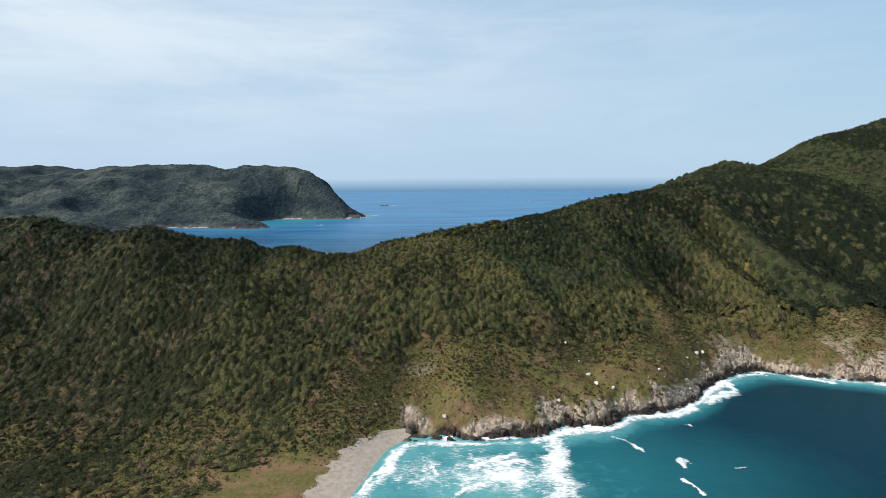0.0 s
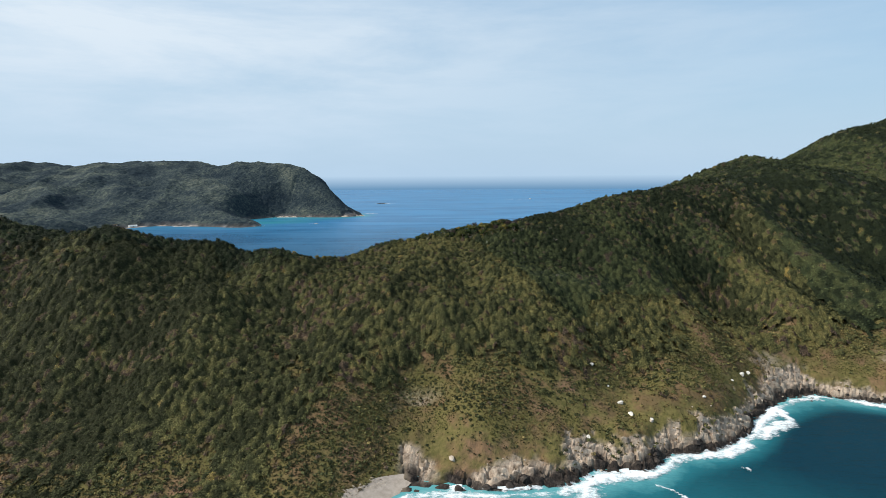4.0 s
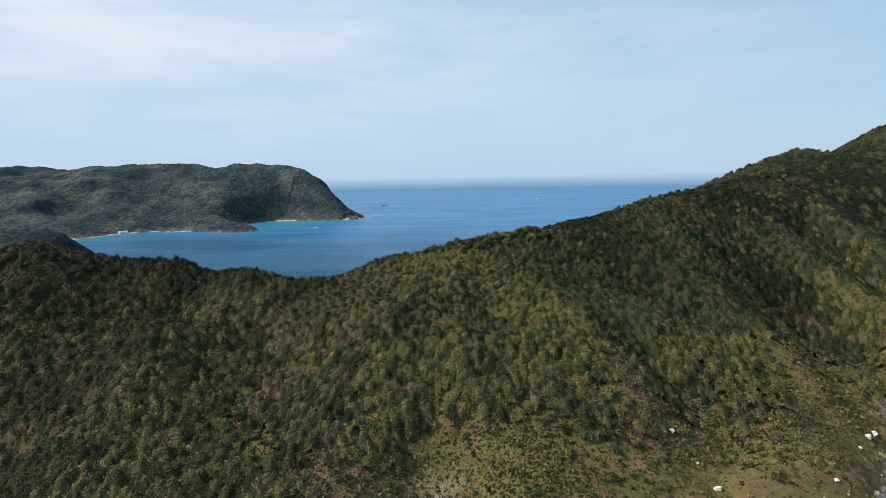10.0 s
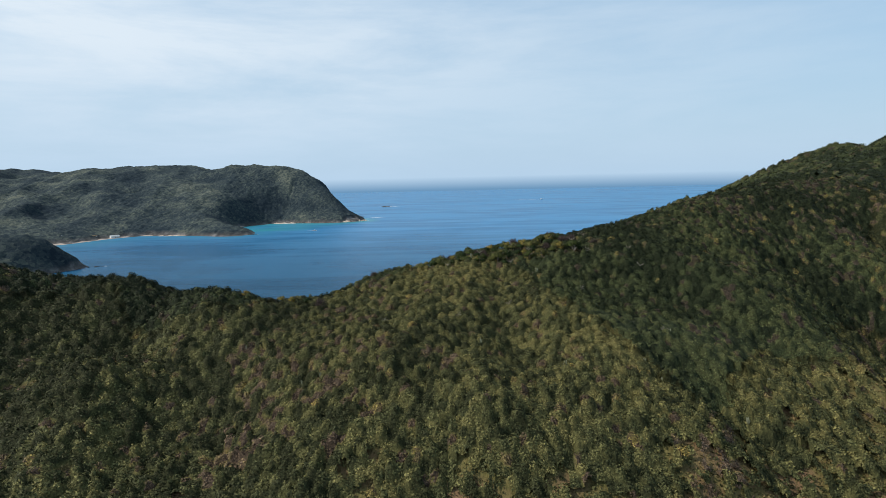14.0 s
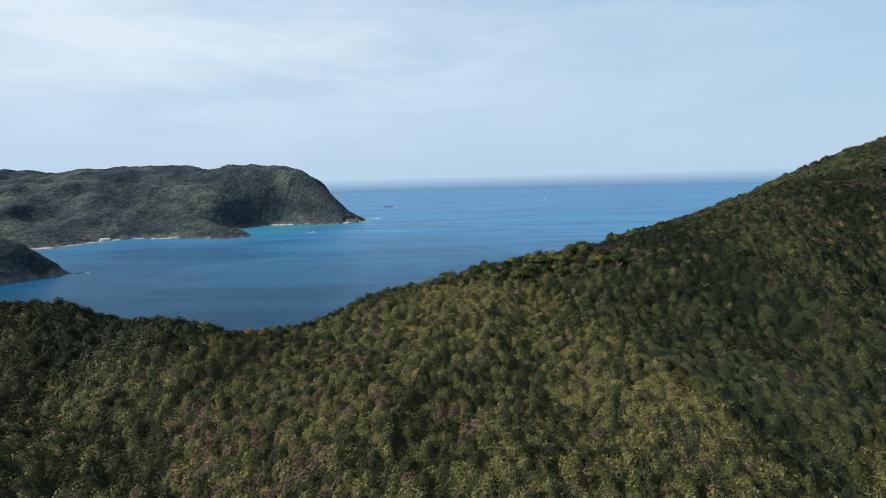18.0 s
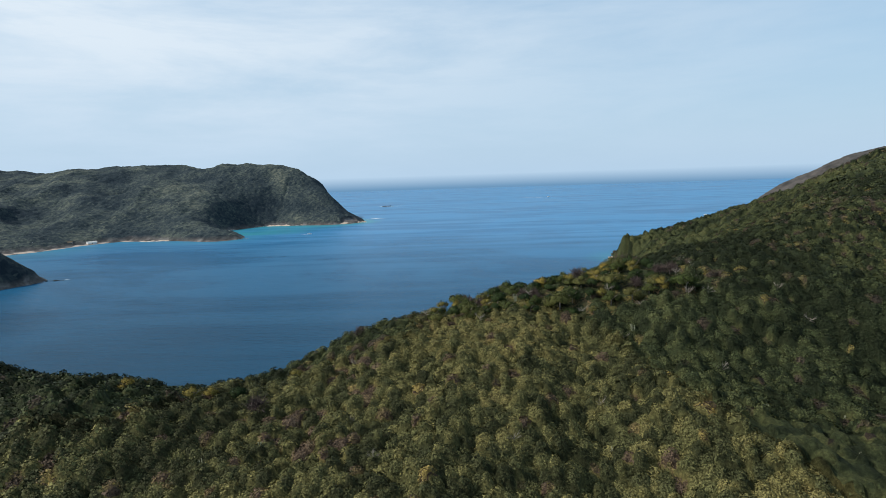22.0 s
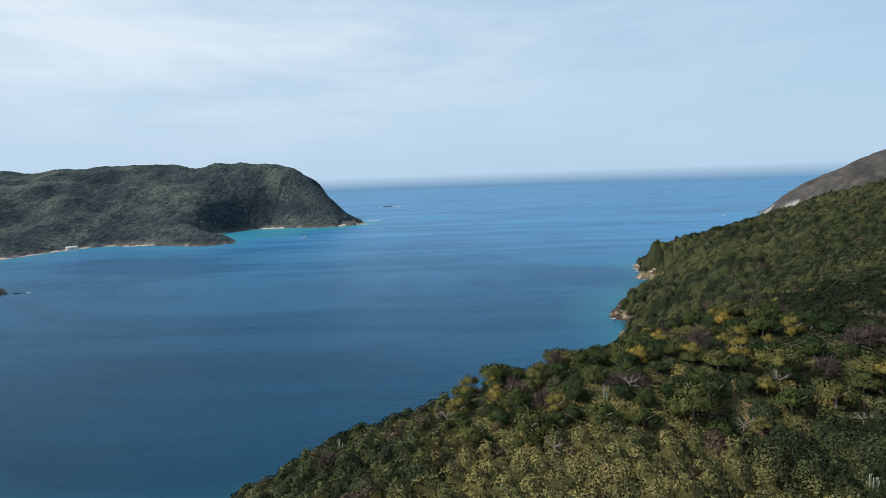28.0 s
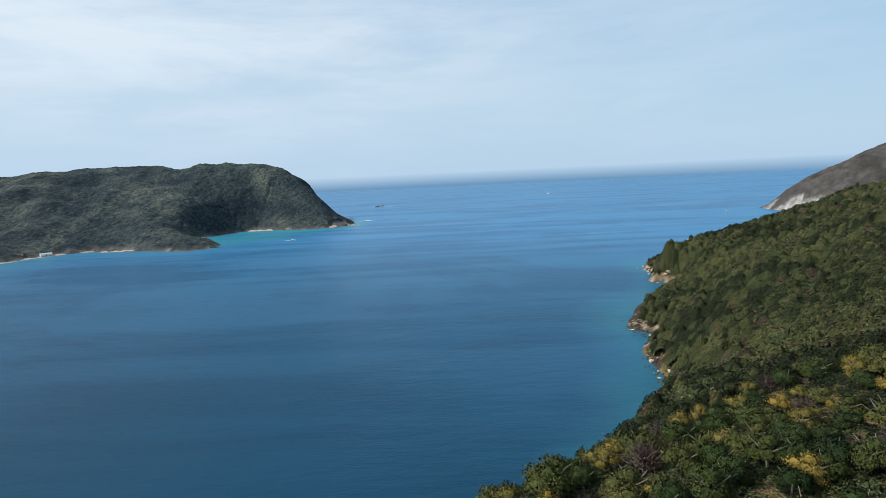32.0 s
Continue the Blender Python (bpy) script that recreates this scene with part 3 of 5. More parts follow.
# ---- sea ----
def build_sea():
    # one sheet: a fine part by the surf, then wide cells out to the horizon
    xs = np.concatenate([[-4600, -3600, -2700, -2000, -1500], np.arange(-1150, -100, 25), np.arange(-100, 300, 5), np.arange(300, 1251, 25), [1600, 2100, 2800, 3700, 4600]])
    ys = np.concatenate([[-2500, -1200, -500, -200], np.arange(-100, 100, 25), np.arange(100, 320, 5), np.arange(325, 2001, 25), [2200, 2500, 2900, 3400, 4000, 4700]])
    gx, gy = [a.ravel() for a in np.meshgrid(xs, ys)]
    nx, ny = len(xs), len(ys)
    i = (np.arange(ny - 1)[:, None] * nx + np.arange(nx - 1)[None, :]).ravel()
    f = np.stack([i, i + 1, i + nx + 1, i + nx], 1)
    near = (gx > -450) & (gx < 780) & (gy < 1070) & (gy > 100)
    depth = np.full(gx.shape, -30.0)
    depth[near] = near_height(gx[near], gy[near])
    far = (gx < -180) & (gy > 950)
    depth[far] = np.maximum(depth[far], head_height(gx[far], gy[far]))
    d = np.clip(-depth, 0, 40)
    wave = fbm(gx, gy, 60, 3, 77)
    shoal = np.clip(np.where(gy > 1300, 1.3, 1.05) - d / np.where(gy > 1300, 15.0, np.where(gy > 420, 17.0, 10.0)) + 0.25 * wave, 0, 1) * np.where(gy > 420, np.where(gy > 1300, 0.95, 0.42), 1.0)
    milky = np.clip(1.25 - np.hypot((gx - 8) / 62, (gy - 186) / 44), 0, 1) * (0.75 + 0.5 * wave) * (gy < 330)
    surf = np.clip(1.15 - np.hypot((gx - 45) / 120, (gy - 190) / 75), 0, 1) * (gy < 320)
    shoal = np.maximum(shoal, 0.44 * np.clip(surf, 0, 1))
    shoal = np.clip(np.maximum(shoal, milky), 0, 1) * np.clip((gy - 95) / 40, 0, 1)
    return tagged(new("water", mesh_from("water", np.stack([gx, gy, np.zeros_like(gx)], 1), f, sea_mat, True, shoal=shoal, surf=np.clip((380 - gy) / 60, 0, 1), offing_sheen=np.clip((gy - 450 + 0.25 * gx) / 820, 0, 1))), "blue-green sea with wind ripples filling the bay", "sea", kind="structure")


build_sea()


# ---- land ----
def bare_rock(x, y, z):
    """Where the slope is bare rock, and how far up it is dark and wet."""
    top = np.where(y < 440, np.interp(x, [-10, 50, 95, 140], [4.5, 6.5, 12, 12.5]) + 9.0 * fbm(x, y, 19, 4, 51) + 4.0 * fbm(x, y, 60, 2, 5), 1.8 + 3.5 * fbm(x, y, 18, 4, 51))
    bare = np.clip((top - z) / 2.0, 0, 1) * rock_side(x, y) * np.clip(1.0 - np.clip((fbm(x, y, 8, 3, 59) - 0.12) / 0.12, 0, 1) * np.clip((z - 4) / 3, 0, 1), 0, 1)
    scar = np.clip((fbm(x, y, 26, 4, 57) - 0.26) / 0.1, 0, 1) * np.clip((20 - z) / 6, 0, 1) * rock_side(x, y) * 0.6
    wet = np.clip((3.2 + 3.4 * fbm(x, y, 11, 3, 53) - z - 1.2 * (y > 440)) / 1.2, 0, 1) * rock_side(x, y)
    return np.maximum(bare, scar), wet


def in_shore_band(x, y, z):
    return (x > -30) & (x < 300) & (y > 200) & (y < 330) & (z > -3) & (z < 17)


def build_near_land():
    gx, gy, f = grid(-420, 760, 100, 1020, 3.4)
    z = ground_at(gx, gy)
    bare, wet = bare_rock(gx, gy, z)
    inner = in_shore_band(gx, gy, near_height(gx, gy))
    keep = (z[f] > -4).any(1) & ~inner[f].all(1)
    v, f, bare, wet = kept(np.stack([gx, gy, z], 1), f, keep, bare, wet)
    tagged(new("ground", mesh_from("ground", v, f, hill_mat, True, bare=bare, wet=wet)), "steep coastal hillside of dry soil and grass", "hill", kind="structure")
    # the broken shore below it, finer: tilted ledges, clefts and blocks
    gx, gy, f = grid(-33, 303, 198, 333, 0.8)
    base = near_height(gx, gy)
    keep = in_shore_band(gx, gy, base)[f].any(1)
    z = ground_at(gx, gy)
    bare, wet = bare_rock(gx, gy, z)
    lie = gx * 0.45 + gy * 0.9 + 2.2 * z + 5 * fbm(gx, gy, 18, 3, 91)
    ledge = np.abs((lie / 6.5) % 1.0 - 0.5) * 2
    blocks = np.abs(fbm(gx, gy, 6.0, 3, 93))
    edge = np.clip((z + 1) / 2, 0, 1) * np.clip((15.5 - base) / 4, 0, 1) * rock_side(gx, gy) * np.maximum(bare, wet)
    z = z + edge * (2.6 * (ledge - 0.5) - 3.2 * np.clip(0.16 - blocks, 0, 1) / 0.16 * 0.8 + 0.6 * fbm(gx, gy, 2.4, 2, 95)) - 0.15 * (base > 15.5)
    v, f, bare, wet = kept(np.stack([gx, gy, z], 1), f, keep, bare, wet)
    tagged(new("rocky_shore", mesh_from("rocky_shore", v, f, hill_mat, False, bare=bare, wet=wet)), "pale broken rock shelf with a dark wet foot", "rock shore", kind="structure")


build_near_land()


def build_far_land(name, height, box, step, crown, rough, fold, label, rock_top, seed, bare_all=0.0, tip_cliff=0.0, tip_x=-335, material=far_mat):
    gx, gy, f = grid(*box, step)
    h = height(gx, gy)
    inland = np.clip((h - 6) / 40, 0, 1)
    h = h + inland * rough * (-np.abs(fbm(gx, gy, 230, 4, seed)) * 2 + 0.35 - 1.3 * np.abs(fbm(gx + 0.3 * gy, gy * 0.5, fold, 3, seed + 1)) + 0.3)
    h = h + inland * rough * 2.8 * (0.30 - np.abs(fbm(gx + 0.35 * gy, gy * 0.4, fold * 1.15, 2, seed + 11))) * np.clip((118 - h) / 45, 0, 1) * np.where(gx < -470, 1.0, 0.35)
    tip = 1 + tip_cliff * np.clip((gx - tip_x) / (50 if tip_x < 0 else -60), 0, 1)
    trees = np.clip((h - tip * rock_top * (0.7 + 2.4 * fbm(gx, gy, 46, 4, seed + 2))) / 2.5, 0, 1)
    clumps = 0.6 * domes(gx, gy, crown, seed) + 0.5 * domes(gx + 31, gy - 17, crown * 1.9, seed + 6) + 0.25 * fbm(gx, gy, crown * 0.8, 2, seed + 4)
    z = h + trees * crown * 0.8 * clumps + (1 - trees) * np.clip(h, 0, 3) * (0.9 * fbm(gx, gy, 16, 4, seed + 7))
    keep = (z[f] > -3).any(1)
    v, f, bare = kept(np.stack([gx, gy, z], 1), f, keep, np.maximum(1 - trees, bare_all * np.clip(0.5 + 1.2 * fbm(gx, gy, 60, 4, seed + 3), 0, 1)))
    return tagged(new(name, mesh_from(name, v, f, material, True, bare=bare)), label, "hill", kind="structure")


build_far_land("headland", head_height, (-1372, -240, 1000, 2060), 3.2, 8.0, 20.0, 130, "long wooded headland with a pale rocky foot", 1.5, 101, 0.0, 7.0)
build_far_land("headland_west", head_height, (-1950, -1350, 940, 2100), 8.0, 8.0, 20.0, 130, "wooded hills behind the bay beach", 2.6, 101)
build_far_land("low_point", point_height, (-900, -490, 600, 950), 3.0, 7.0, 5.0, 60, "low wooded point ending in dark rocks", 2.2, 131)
build_far_land("east_cape", cape_height, (640, 1250, 1150, 1620), 4.0, 6.0, 8.0, 90, "grey-brown cape with white cliffs at its tip", 4.0, 151, 0.08, 6.0, 735, cape_mat)


def build_distant_hill():
    gx, gy, f = grid(-3400, -2300, 2800, 3300, 14.0)
    ridge = np.clip(1 - np.abs(gy - 3050) / 220, 0, 1)
    z = ridge ** 0.8 * (178 + 26 * np.sin(gx / 170.0) + 34 * fbm(gx, gy, 260, 4, 401)) * np.clip((-2330 - gx) / 260, 0, 1) ** 0.6 - 4 + 5 * domes(gx, gy, 30, 403)
    return tagged(new("distant_hill", mesh_from("distant_hill", np.stack([gx, gy, z], 1), f, far_mat, True, bare=np.zeros_like(gx))), "hill far beyond the headland, tinted pale blue-green for haze", "hill", kind="structure")


build_distant_hill()


# ---- scrub on the near hills ----
def ico(level=1):
    bm = bmesh.new()
    bmesh.ops.create_icosphere(bm, subdivisions=level, radius=1)
    v = np.array([p.co[:] for p in bm.verts])
    f = np.array([[p.index for p in q.verts] for q in bm.faces])
    bm.free()
    return v, f


ICO1, ICO2 = ico(1), ico(2)
rng = np.random.default_rng(7)


def tufts(rng, centre, out, size):
    """One leafy tuft (a tilted triangle) at each centre, turned at random round its outward direction. Returns n x 3 corners."""
    n = len(centre)
    d = out + rng.normal(0, 0.42, (n, 3))
    d /= np.linalg.norm(d, axis=1)[:, None]
    side = np.cross(d, rng.normal(0, 1, (n, 3)))
    side /= np.linalg.norm(side, axis=1)[:, None]
    up = np.cross(d, side)
    s = (size * rng.uniform(0.6, 1.4, n))[:, None]
    return np.stack([centre - side * s * 0.6 - up * s * 0.4, centre + side * s * rng.uniform(0.4, 0.7, (n, 1)) - up * s * 0.3, centre + up * s * rng.uniform(0.6, 1.0, (n, 1)) + side * s * rng.uniform(-0.3, 0.3, (n, 1))], 1)


def crown_arrays(rng, lobes, leaves, leaf, core=ICO1):
    """A crown about 2 m in radius over the origin: leafy lobes round a few limbs, with ragged tufts of leaves."""
    vs, fs, n = [], [], 0
    places = []
    for k in range(lobes):
        a = 2.4 * k + rng.uniform(-0.5, 0.5)
        r = 0.0 if k == 0 else rng.uniform(0.7, 1.35)
        z = rng.uniform(1.9, 2.4) if k == 0 else rng.uniform(0.9, 1.9)
        places.append((np.array([r * math.cos(a), r * math.sin(a), z]), rng.uniform(0.7, 1.1)))
    for c, s in places:
        v = core[0] * (0.60 * s) * (1 + 0.2 * rng.standard_normal((len(core[0]), 1)).clip(-1.5, 1.5)) * np.array([1, 1, 0.75]) + c
        vs.append(v), fs.append(core[1] + n)
        n += len(v)
    weights = np.array([s * s for _, s in places])
    pick = rng.choice(len(places), leaves, p=weights / weights.sum())
    d = rng.standard_normal((leaves, 3))
    d[:, 2] = np.abs(d[:, 2]) * 0.9 - 0.25
    d /= np.linalg.norm(d, axis=1)[:, None]
    centre = np.array([places[k][0] for k in pick]) + d * np.array([places[k][1] for k in pick])[:, None] * np.array([1, 1, 0.75]) * rng.uniform(0.62, 1.15, (leaves, 1))
    vs.append(tufts(rng, centre, d, np.full(leaves, leaf)).reshape(-1, 3)), fs.append(n + np.arange(3 * leaves).reshape(-1, 3))
    round_out = centre - np.array([0, 0, 0.9])
    lie = d + 0.8 * round_out / np.linalg.norm(round_out, axis=1)[:, None] + rng.normal(0, 0.25, d.shape)
    core_out = np.concatenate(vs[:-1]) - np.array([0, 0, 0.9])
    normals = np.concatenate([core_out, np.repeat(lie, 3, axis=0)])
    return np.concatenate(vs), np.concatenate(fs), normals / np.linalg.norm(normals, axis=1)[:, None]


def scatter(rng, box, step):
    gx, gy, _ = grid(*box, step)
    return gx + rng.uniform(-0.45, 0.45, gx.shape) * step, gy + rng.uniform(-0.45, 0.45, gy.shape) * step


def crown_tone(chance, x, y):
    """The colour number of a crown: olive in drifts down the slope, some bare and brown, a few gold ones along the crest."""
    drift = fbm(x + 0.5 * (y - 300) * np.clip(x / 80, -0.3, 1), 0.4 * y, 50, 3, 61)
    spread = (chance * 7.31) % 1.0
    # tone drops westward; eastward and past the crest the drop paints in shade
    t = np.clip(0.41 + 0.035 * charted_folds(x, y) - 0.26 * np.clip((x - 225) / 60, 0, 1) * (y < 760) + 0.58 * drift + 0.55 * (spread - 0.5) - 0.52 * np.clip((-35 - x) / 95, 0, 1) - 0.40 * np.clip((x + 2) / 32, 0, 1) * np.clip((y - 305) / 50, 0.3, 1) * (1 - 0.8 * np.clip((y - 440) / 20, 0, 1)) - 0.16 * np.clip((y - 395) / 20, 0, 1) * (x < 300), 0.0, 0.76 + 0.035 * charted_folds(x, y) - 0.32 * np.clip((x - 5) / 35, 0, 1) * np.clip((y - 305) / 50, 0.3, 1) * (1 - 0.8 * np.clip((y - 440) / 20, 0, 1)))
    t = np.where(chance < 0.05 + 0.26 * (fbm(x, y, 26, 3, 71) > 0.27), 0.78 + 0.14 * spread, t)
    gold = chance > np.where((y > 372) & (y < 480), 0.945, 0.992)
    return np.where(gold, 0.93 + 0.07 * spread, t)


def plant_density(x, y, z):
    """How thick the scrub stands: 1 on the upper slopes, thin over the grass by the beach and on the rocks."""
    d = np.clip((z - np.interp(x, [-200, -150, -60, 30, 80], [9, 18, 23, 21, 17]) - 11 * fbm(x, y, 26, 3, 41)) / 9, 0, 1)
    brown = np.clip((fbm(x, y, 34, 3, 49) + 0.25) * 2.2, 0, 1) * np.clip((38 - z) / 14, 0, 1)
    d = d * (1 - 0.85 * brown * (y < 330))
    d = np.where(y > 445, np.clip((z - 1.3 - 2.2 * fbm(x, y, 16, 3, 45)) / 1.5, 0, 1), d)
    flat = np.clip((z - 1.4) / 1.2, 0, 1) * np.clip((-66 - x - 0.4 * (200 - y)) / 12, 0, 1) * np.clip(0.95 + 1.3 * fbm(x, y, 26, 3, 43), 0.15, 1)
    return np.where(rock_side(x, y) < 0.5, np.maximum(flat, d * np.clip((z - 9) / 6, 0, 1)), d)


def bay_edge(x):
    """Where the scrub of the seaward slope gives way to the taller trees above the bay."""
    return np.where(np.asarray(x) < -30, 470.0, 455 + np.clip(np.asarray(x, float) - 20, 0, 130) * 1.15)


charted_ground = charted(ground_at, -425, 765, 98, 1024, 1.0)


def canopy(x, y, size, toned=True):
    """The top of the scrub: its height over the sea, how leafy it is there, and the crown's colour number."""
    h, chance, cx, cy = crowns(x, y, size, 301, 0.55 if size > 4 else 0.68)
    small, _, _, _ = crowns(x, y, size * 0.40, 331)
    thick = plant_density(cx, cy, near_height(cx, cy))
    there = chance * 0.999 < thick
    tall = (0.42 + 1.0 * ((chance * 3.77) % 1.0)) * np.clip(0.45 + 0.6 * thick, 0, 1) * np.interp(near_height(cx, cy), [6, 22], [0.5, 1.0]) ** (cy < 330) * np.where(tree_plot(cx, cy), 0.25, np.where((cy > 446) & (cy > np.interp(cx, [p[0] for p in CREST], [p[1] for p in CREST]) + 18), 1.3, 1.0))
    z = charted_ground(x, y) + np.where(there, (0.1 + 2.3 * h * (size / 2.3) ** 0.65 + 0.45 * small * size / 2.3) * tall * np.clip(1 - 0.06 * charted_folds(cx, cy), 0.65, 1.45), -0.3)
    if size > 4:
        z = z - (z - charted_ground(x, y)) * (1 - np.clip((y - bay_edge(x)) / 14, 0.35, 1))
    if not toned:
        return z
    return z, there, np.clip(crown_tone((chance * 11.17) % 1.0, cx, cy) + 0.06 * fbm(x, y, 1.6, 2, 351), 0, 1)


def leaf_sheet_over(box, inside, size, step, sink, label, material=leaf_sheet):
    """The leafy body of the crowns, under their tufts; its material paints the gaps dark."""
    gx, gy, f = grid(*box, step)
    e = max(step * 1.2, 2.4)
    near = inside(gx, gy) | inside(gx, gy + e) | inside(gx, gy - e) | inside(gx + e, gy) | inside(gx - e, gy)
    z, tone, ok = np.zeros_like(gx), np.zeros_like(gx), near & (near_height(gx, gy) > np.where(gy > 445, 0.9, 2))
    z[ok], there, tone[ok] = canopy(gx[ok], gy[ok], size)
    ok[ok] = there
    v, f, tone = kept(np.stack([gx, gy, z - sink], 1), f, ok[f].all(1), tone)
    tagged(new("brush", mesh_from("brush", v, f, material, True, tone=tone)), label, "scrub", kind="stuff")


def leaves_over(box, inside, size, leaf, per_m2, label, material=leaf_mass):
    """The tufts that make the surface of a stretch of scrub."""
    n = int((box[1] - box[0]) * (box[3] - box[2]) * per_m2 * 1.9)
    x, y = rng.uniform(box[0], box[1], n), rng.uniform(box[2], box[3], n)
    keep = inside(x, y)
    x, y = x[keep], y[keep]
    z, there, tone = canopy(x, y, size)
    keep = there & (near_height(x, y) > np.where(y > 445, 0.9, 2))
    x, y, z, tone = x[keep], y[keep], z[keep], tone[keep]
    e = 0.3
    zx, zy = canopy(x + e, y, size, False), canopy(x, y + e, size, False)
    out = np.stack([(z - zx) / e, (z - zy) / e, np.ones_like(z)], 1)
    out[:, :2] = np.clip(out[:, :2], -3, 3)
    steep = np.linalg.norm(out, axis=1)
    out /= steep[:, None]
    keep = rng.uniform(0, 1.9, len(x)) < steep
    x, y, z, tone, out = x[keep], y[keep], z[keep], tone[keep], out[keep]
    centre = np.stack([x, y, z], 1) + out * (leaf * rng.uniform(-0.5, 0.55, len(x)))[:, None]
    t = tufts(rng, centre, out, np.full(len(x), leaf)).reshape(-1, 3)
    lie = out + rng.normal(0, 0.28, out.shape)
    normals = np.repeat(lie / np.linalg.norm(lie, axis=1)[:, None], 3, axis=0)
    tagged(new("scrub_canopy", mesh_from("scrub_canopy", t, np.arange(len(t)).reshape(-1, 3), material, False, normals, tone=np.repeat(tone, 3))), label, "scrub", kind="stuff")


def tree_plot(x, y):
    """The stretch of the crest whose trees stand singly."""
    return (x > -32) & (x < 44) & (y > 382) & (y < 446)


def by_crest(x, y):
    """The upper slope that the walk passes nearest over, with a ragged edge."""
    jx, jy = 40 * (hash2(np.floor(x * 9), np.floor(y * 9), 5) - 0.5), 40 * (hash2(np.floor(x * 9), np.floor(y * 9), 6) - 0.5)
    return (y + jy > 305) & (y < 455) & (x + jx > -90) & (x + jx < 100)


def behind(x, y):
    """Past the crest, towards the bay."""
    return y >= bay_edge(x)


def seen_back(x, y):
    """The back of the ridge that the walk looks onto."""
    return (y < 425 - 0.25 * np.clip(-x, 0, 200)) | (x > -30)


def seaward(x, y):
    return ~behind(x, y) & seen_back(x, y) & (x > -260) & (x < 220)


def eastern(x, y):
    return (x >= 220) & ~behind(x, y) | (x >= 330)


def dry_side(x, y):
    """The seaward slope, up to a ragged line along the crest, set lower in the east to paint more of it shaded."""
    return y + 26 * fbm(x, y, 30, 3, 81) < np.interp(x, [p[0] for p in CREST], [p[1] for p in CREST]) - 12 - 85 * np.clip((x - 2) / 40, 0, 1)


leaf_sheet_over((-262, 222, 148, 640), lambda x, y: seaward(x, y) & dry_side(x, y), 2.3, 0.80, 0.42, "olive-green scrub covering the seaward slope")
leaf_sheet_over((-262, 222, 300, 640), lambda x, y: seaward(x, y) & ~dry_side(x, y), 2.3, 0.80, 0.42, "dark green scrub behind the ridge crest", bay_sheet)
leaves_over((-115, 125, 265, 455), lambda x, y: by_crest(x, y) & seaward(x, y) & dry_side(x, y), 2.3, 0.23, 21, "dense dry scrub canopy along the ridge crest")
leaves_over((-115, 125, 340, 455), lambda x, y: by_crest(x, y) & seaward(x, y) & ~dry_side(x, y), 2.3, 0.23, 18, "dense green scrub canopy behind the ridge crest", bay_leaves)
leaves_over((-262, 222, 148, 640), lambda x, y: ~by_crest(x, y) & seaward(x, y) & dry_side(x, y), 2.3, 0.38, 5.2, "olive-green scrub covering the seaward slope")
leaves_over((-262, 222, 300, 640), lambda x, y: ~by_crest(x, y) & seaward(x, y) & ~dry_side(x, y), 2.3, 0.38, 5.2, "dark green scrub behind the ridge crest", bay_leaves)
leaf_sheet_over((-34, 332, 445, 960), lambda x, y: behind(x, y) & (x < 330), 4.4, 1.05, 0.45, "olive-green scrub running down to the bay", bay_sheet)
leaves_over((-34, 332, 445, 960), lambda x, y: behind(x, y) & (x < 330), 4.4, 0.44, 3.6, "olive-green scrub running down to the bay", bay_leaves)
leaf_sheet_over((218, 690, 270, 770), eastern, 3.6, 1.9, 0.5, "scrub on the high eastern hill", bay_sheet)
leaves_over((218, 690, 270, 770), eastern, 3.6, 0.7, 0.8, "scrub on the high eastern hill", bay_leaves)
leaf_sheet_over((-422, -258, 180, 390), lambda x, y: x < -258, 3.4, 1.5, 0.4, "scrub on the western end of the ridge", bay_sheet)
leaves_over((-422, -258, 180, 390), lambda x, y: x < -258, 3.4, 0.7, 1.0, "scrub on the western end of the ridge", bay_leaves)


def low_density(x, y, z):
    """Small bushes in the grass of the lower slope and the flat behind the beach."""
    return np.clip((z - 2.2) / 3, 0, 1) * np.clip((52 - z) / 20, 0, 1) * np.clip(0.75 + 0.9 * fbm(x, y, 20, 3, 47), 0.1, 1) * (1 - 0.85 * np.clip((20 - z) / 5, 0, 1) * rock_side(x, y))


def build_bushes():
    x, y = scatter(rng, (-260, 300, 165, 345), 1.35)
    z = near_height(x, y)
    keep = rng.uniform(0, 1, len(x)) < low_density(x, y, z) * (1 - 0.8 * plant_density(x, y, z))
    x, y = x[keep], y[keep]
    z = ground_at(x, y)
    n, k = len(x), 16
    r = rng.uniform(0.45, 1.15, n)
    d = rng.normal(0, 1, (n, k, 3))
    d[:, :, 2] = np.abs(d[:, :, 2])
    d /= np.linalg.norm(d, axis=2)[:, :, None]
    c = np.stack([x, y, z], 1)[:, None, :] + d * r[:, None, None] * np.array([1, 1, 0.7]) * rng.uniform(0.5, 1.0, (n, k, 1))
    t = tufts(rng, c.reshape(-1, 3), d.reshape(-1, 3), np.repeat(r * 0.62, k)).reshape(-1, 3)
    tone = np.clip(crown_tone(rng.uniform(0, 1, n), x, y) - 0.05, 0, 1)
    tagged(new("low_bushes", mesh_from("low_bushes", t, np.arange(len(t)).reshape(-1, 3), leaf_mass, False, tone=np.repeat(tone, 3 * k))), "low bushes scattered over the grassy lower slope", "scrub", kind="stuff")


build_bushes()


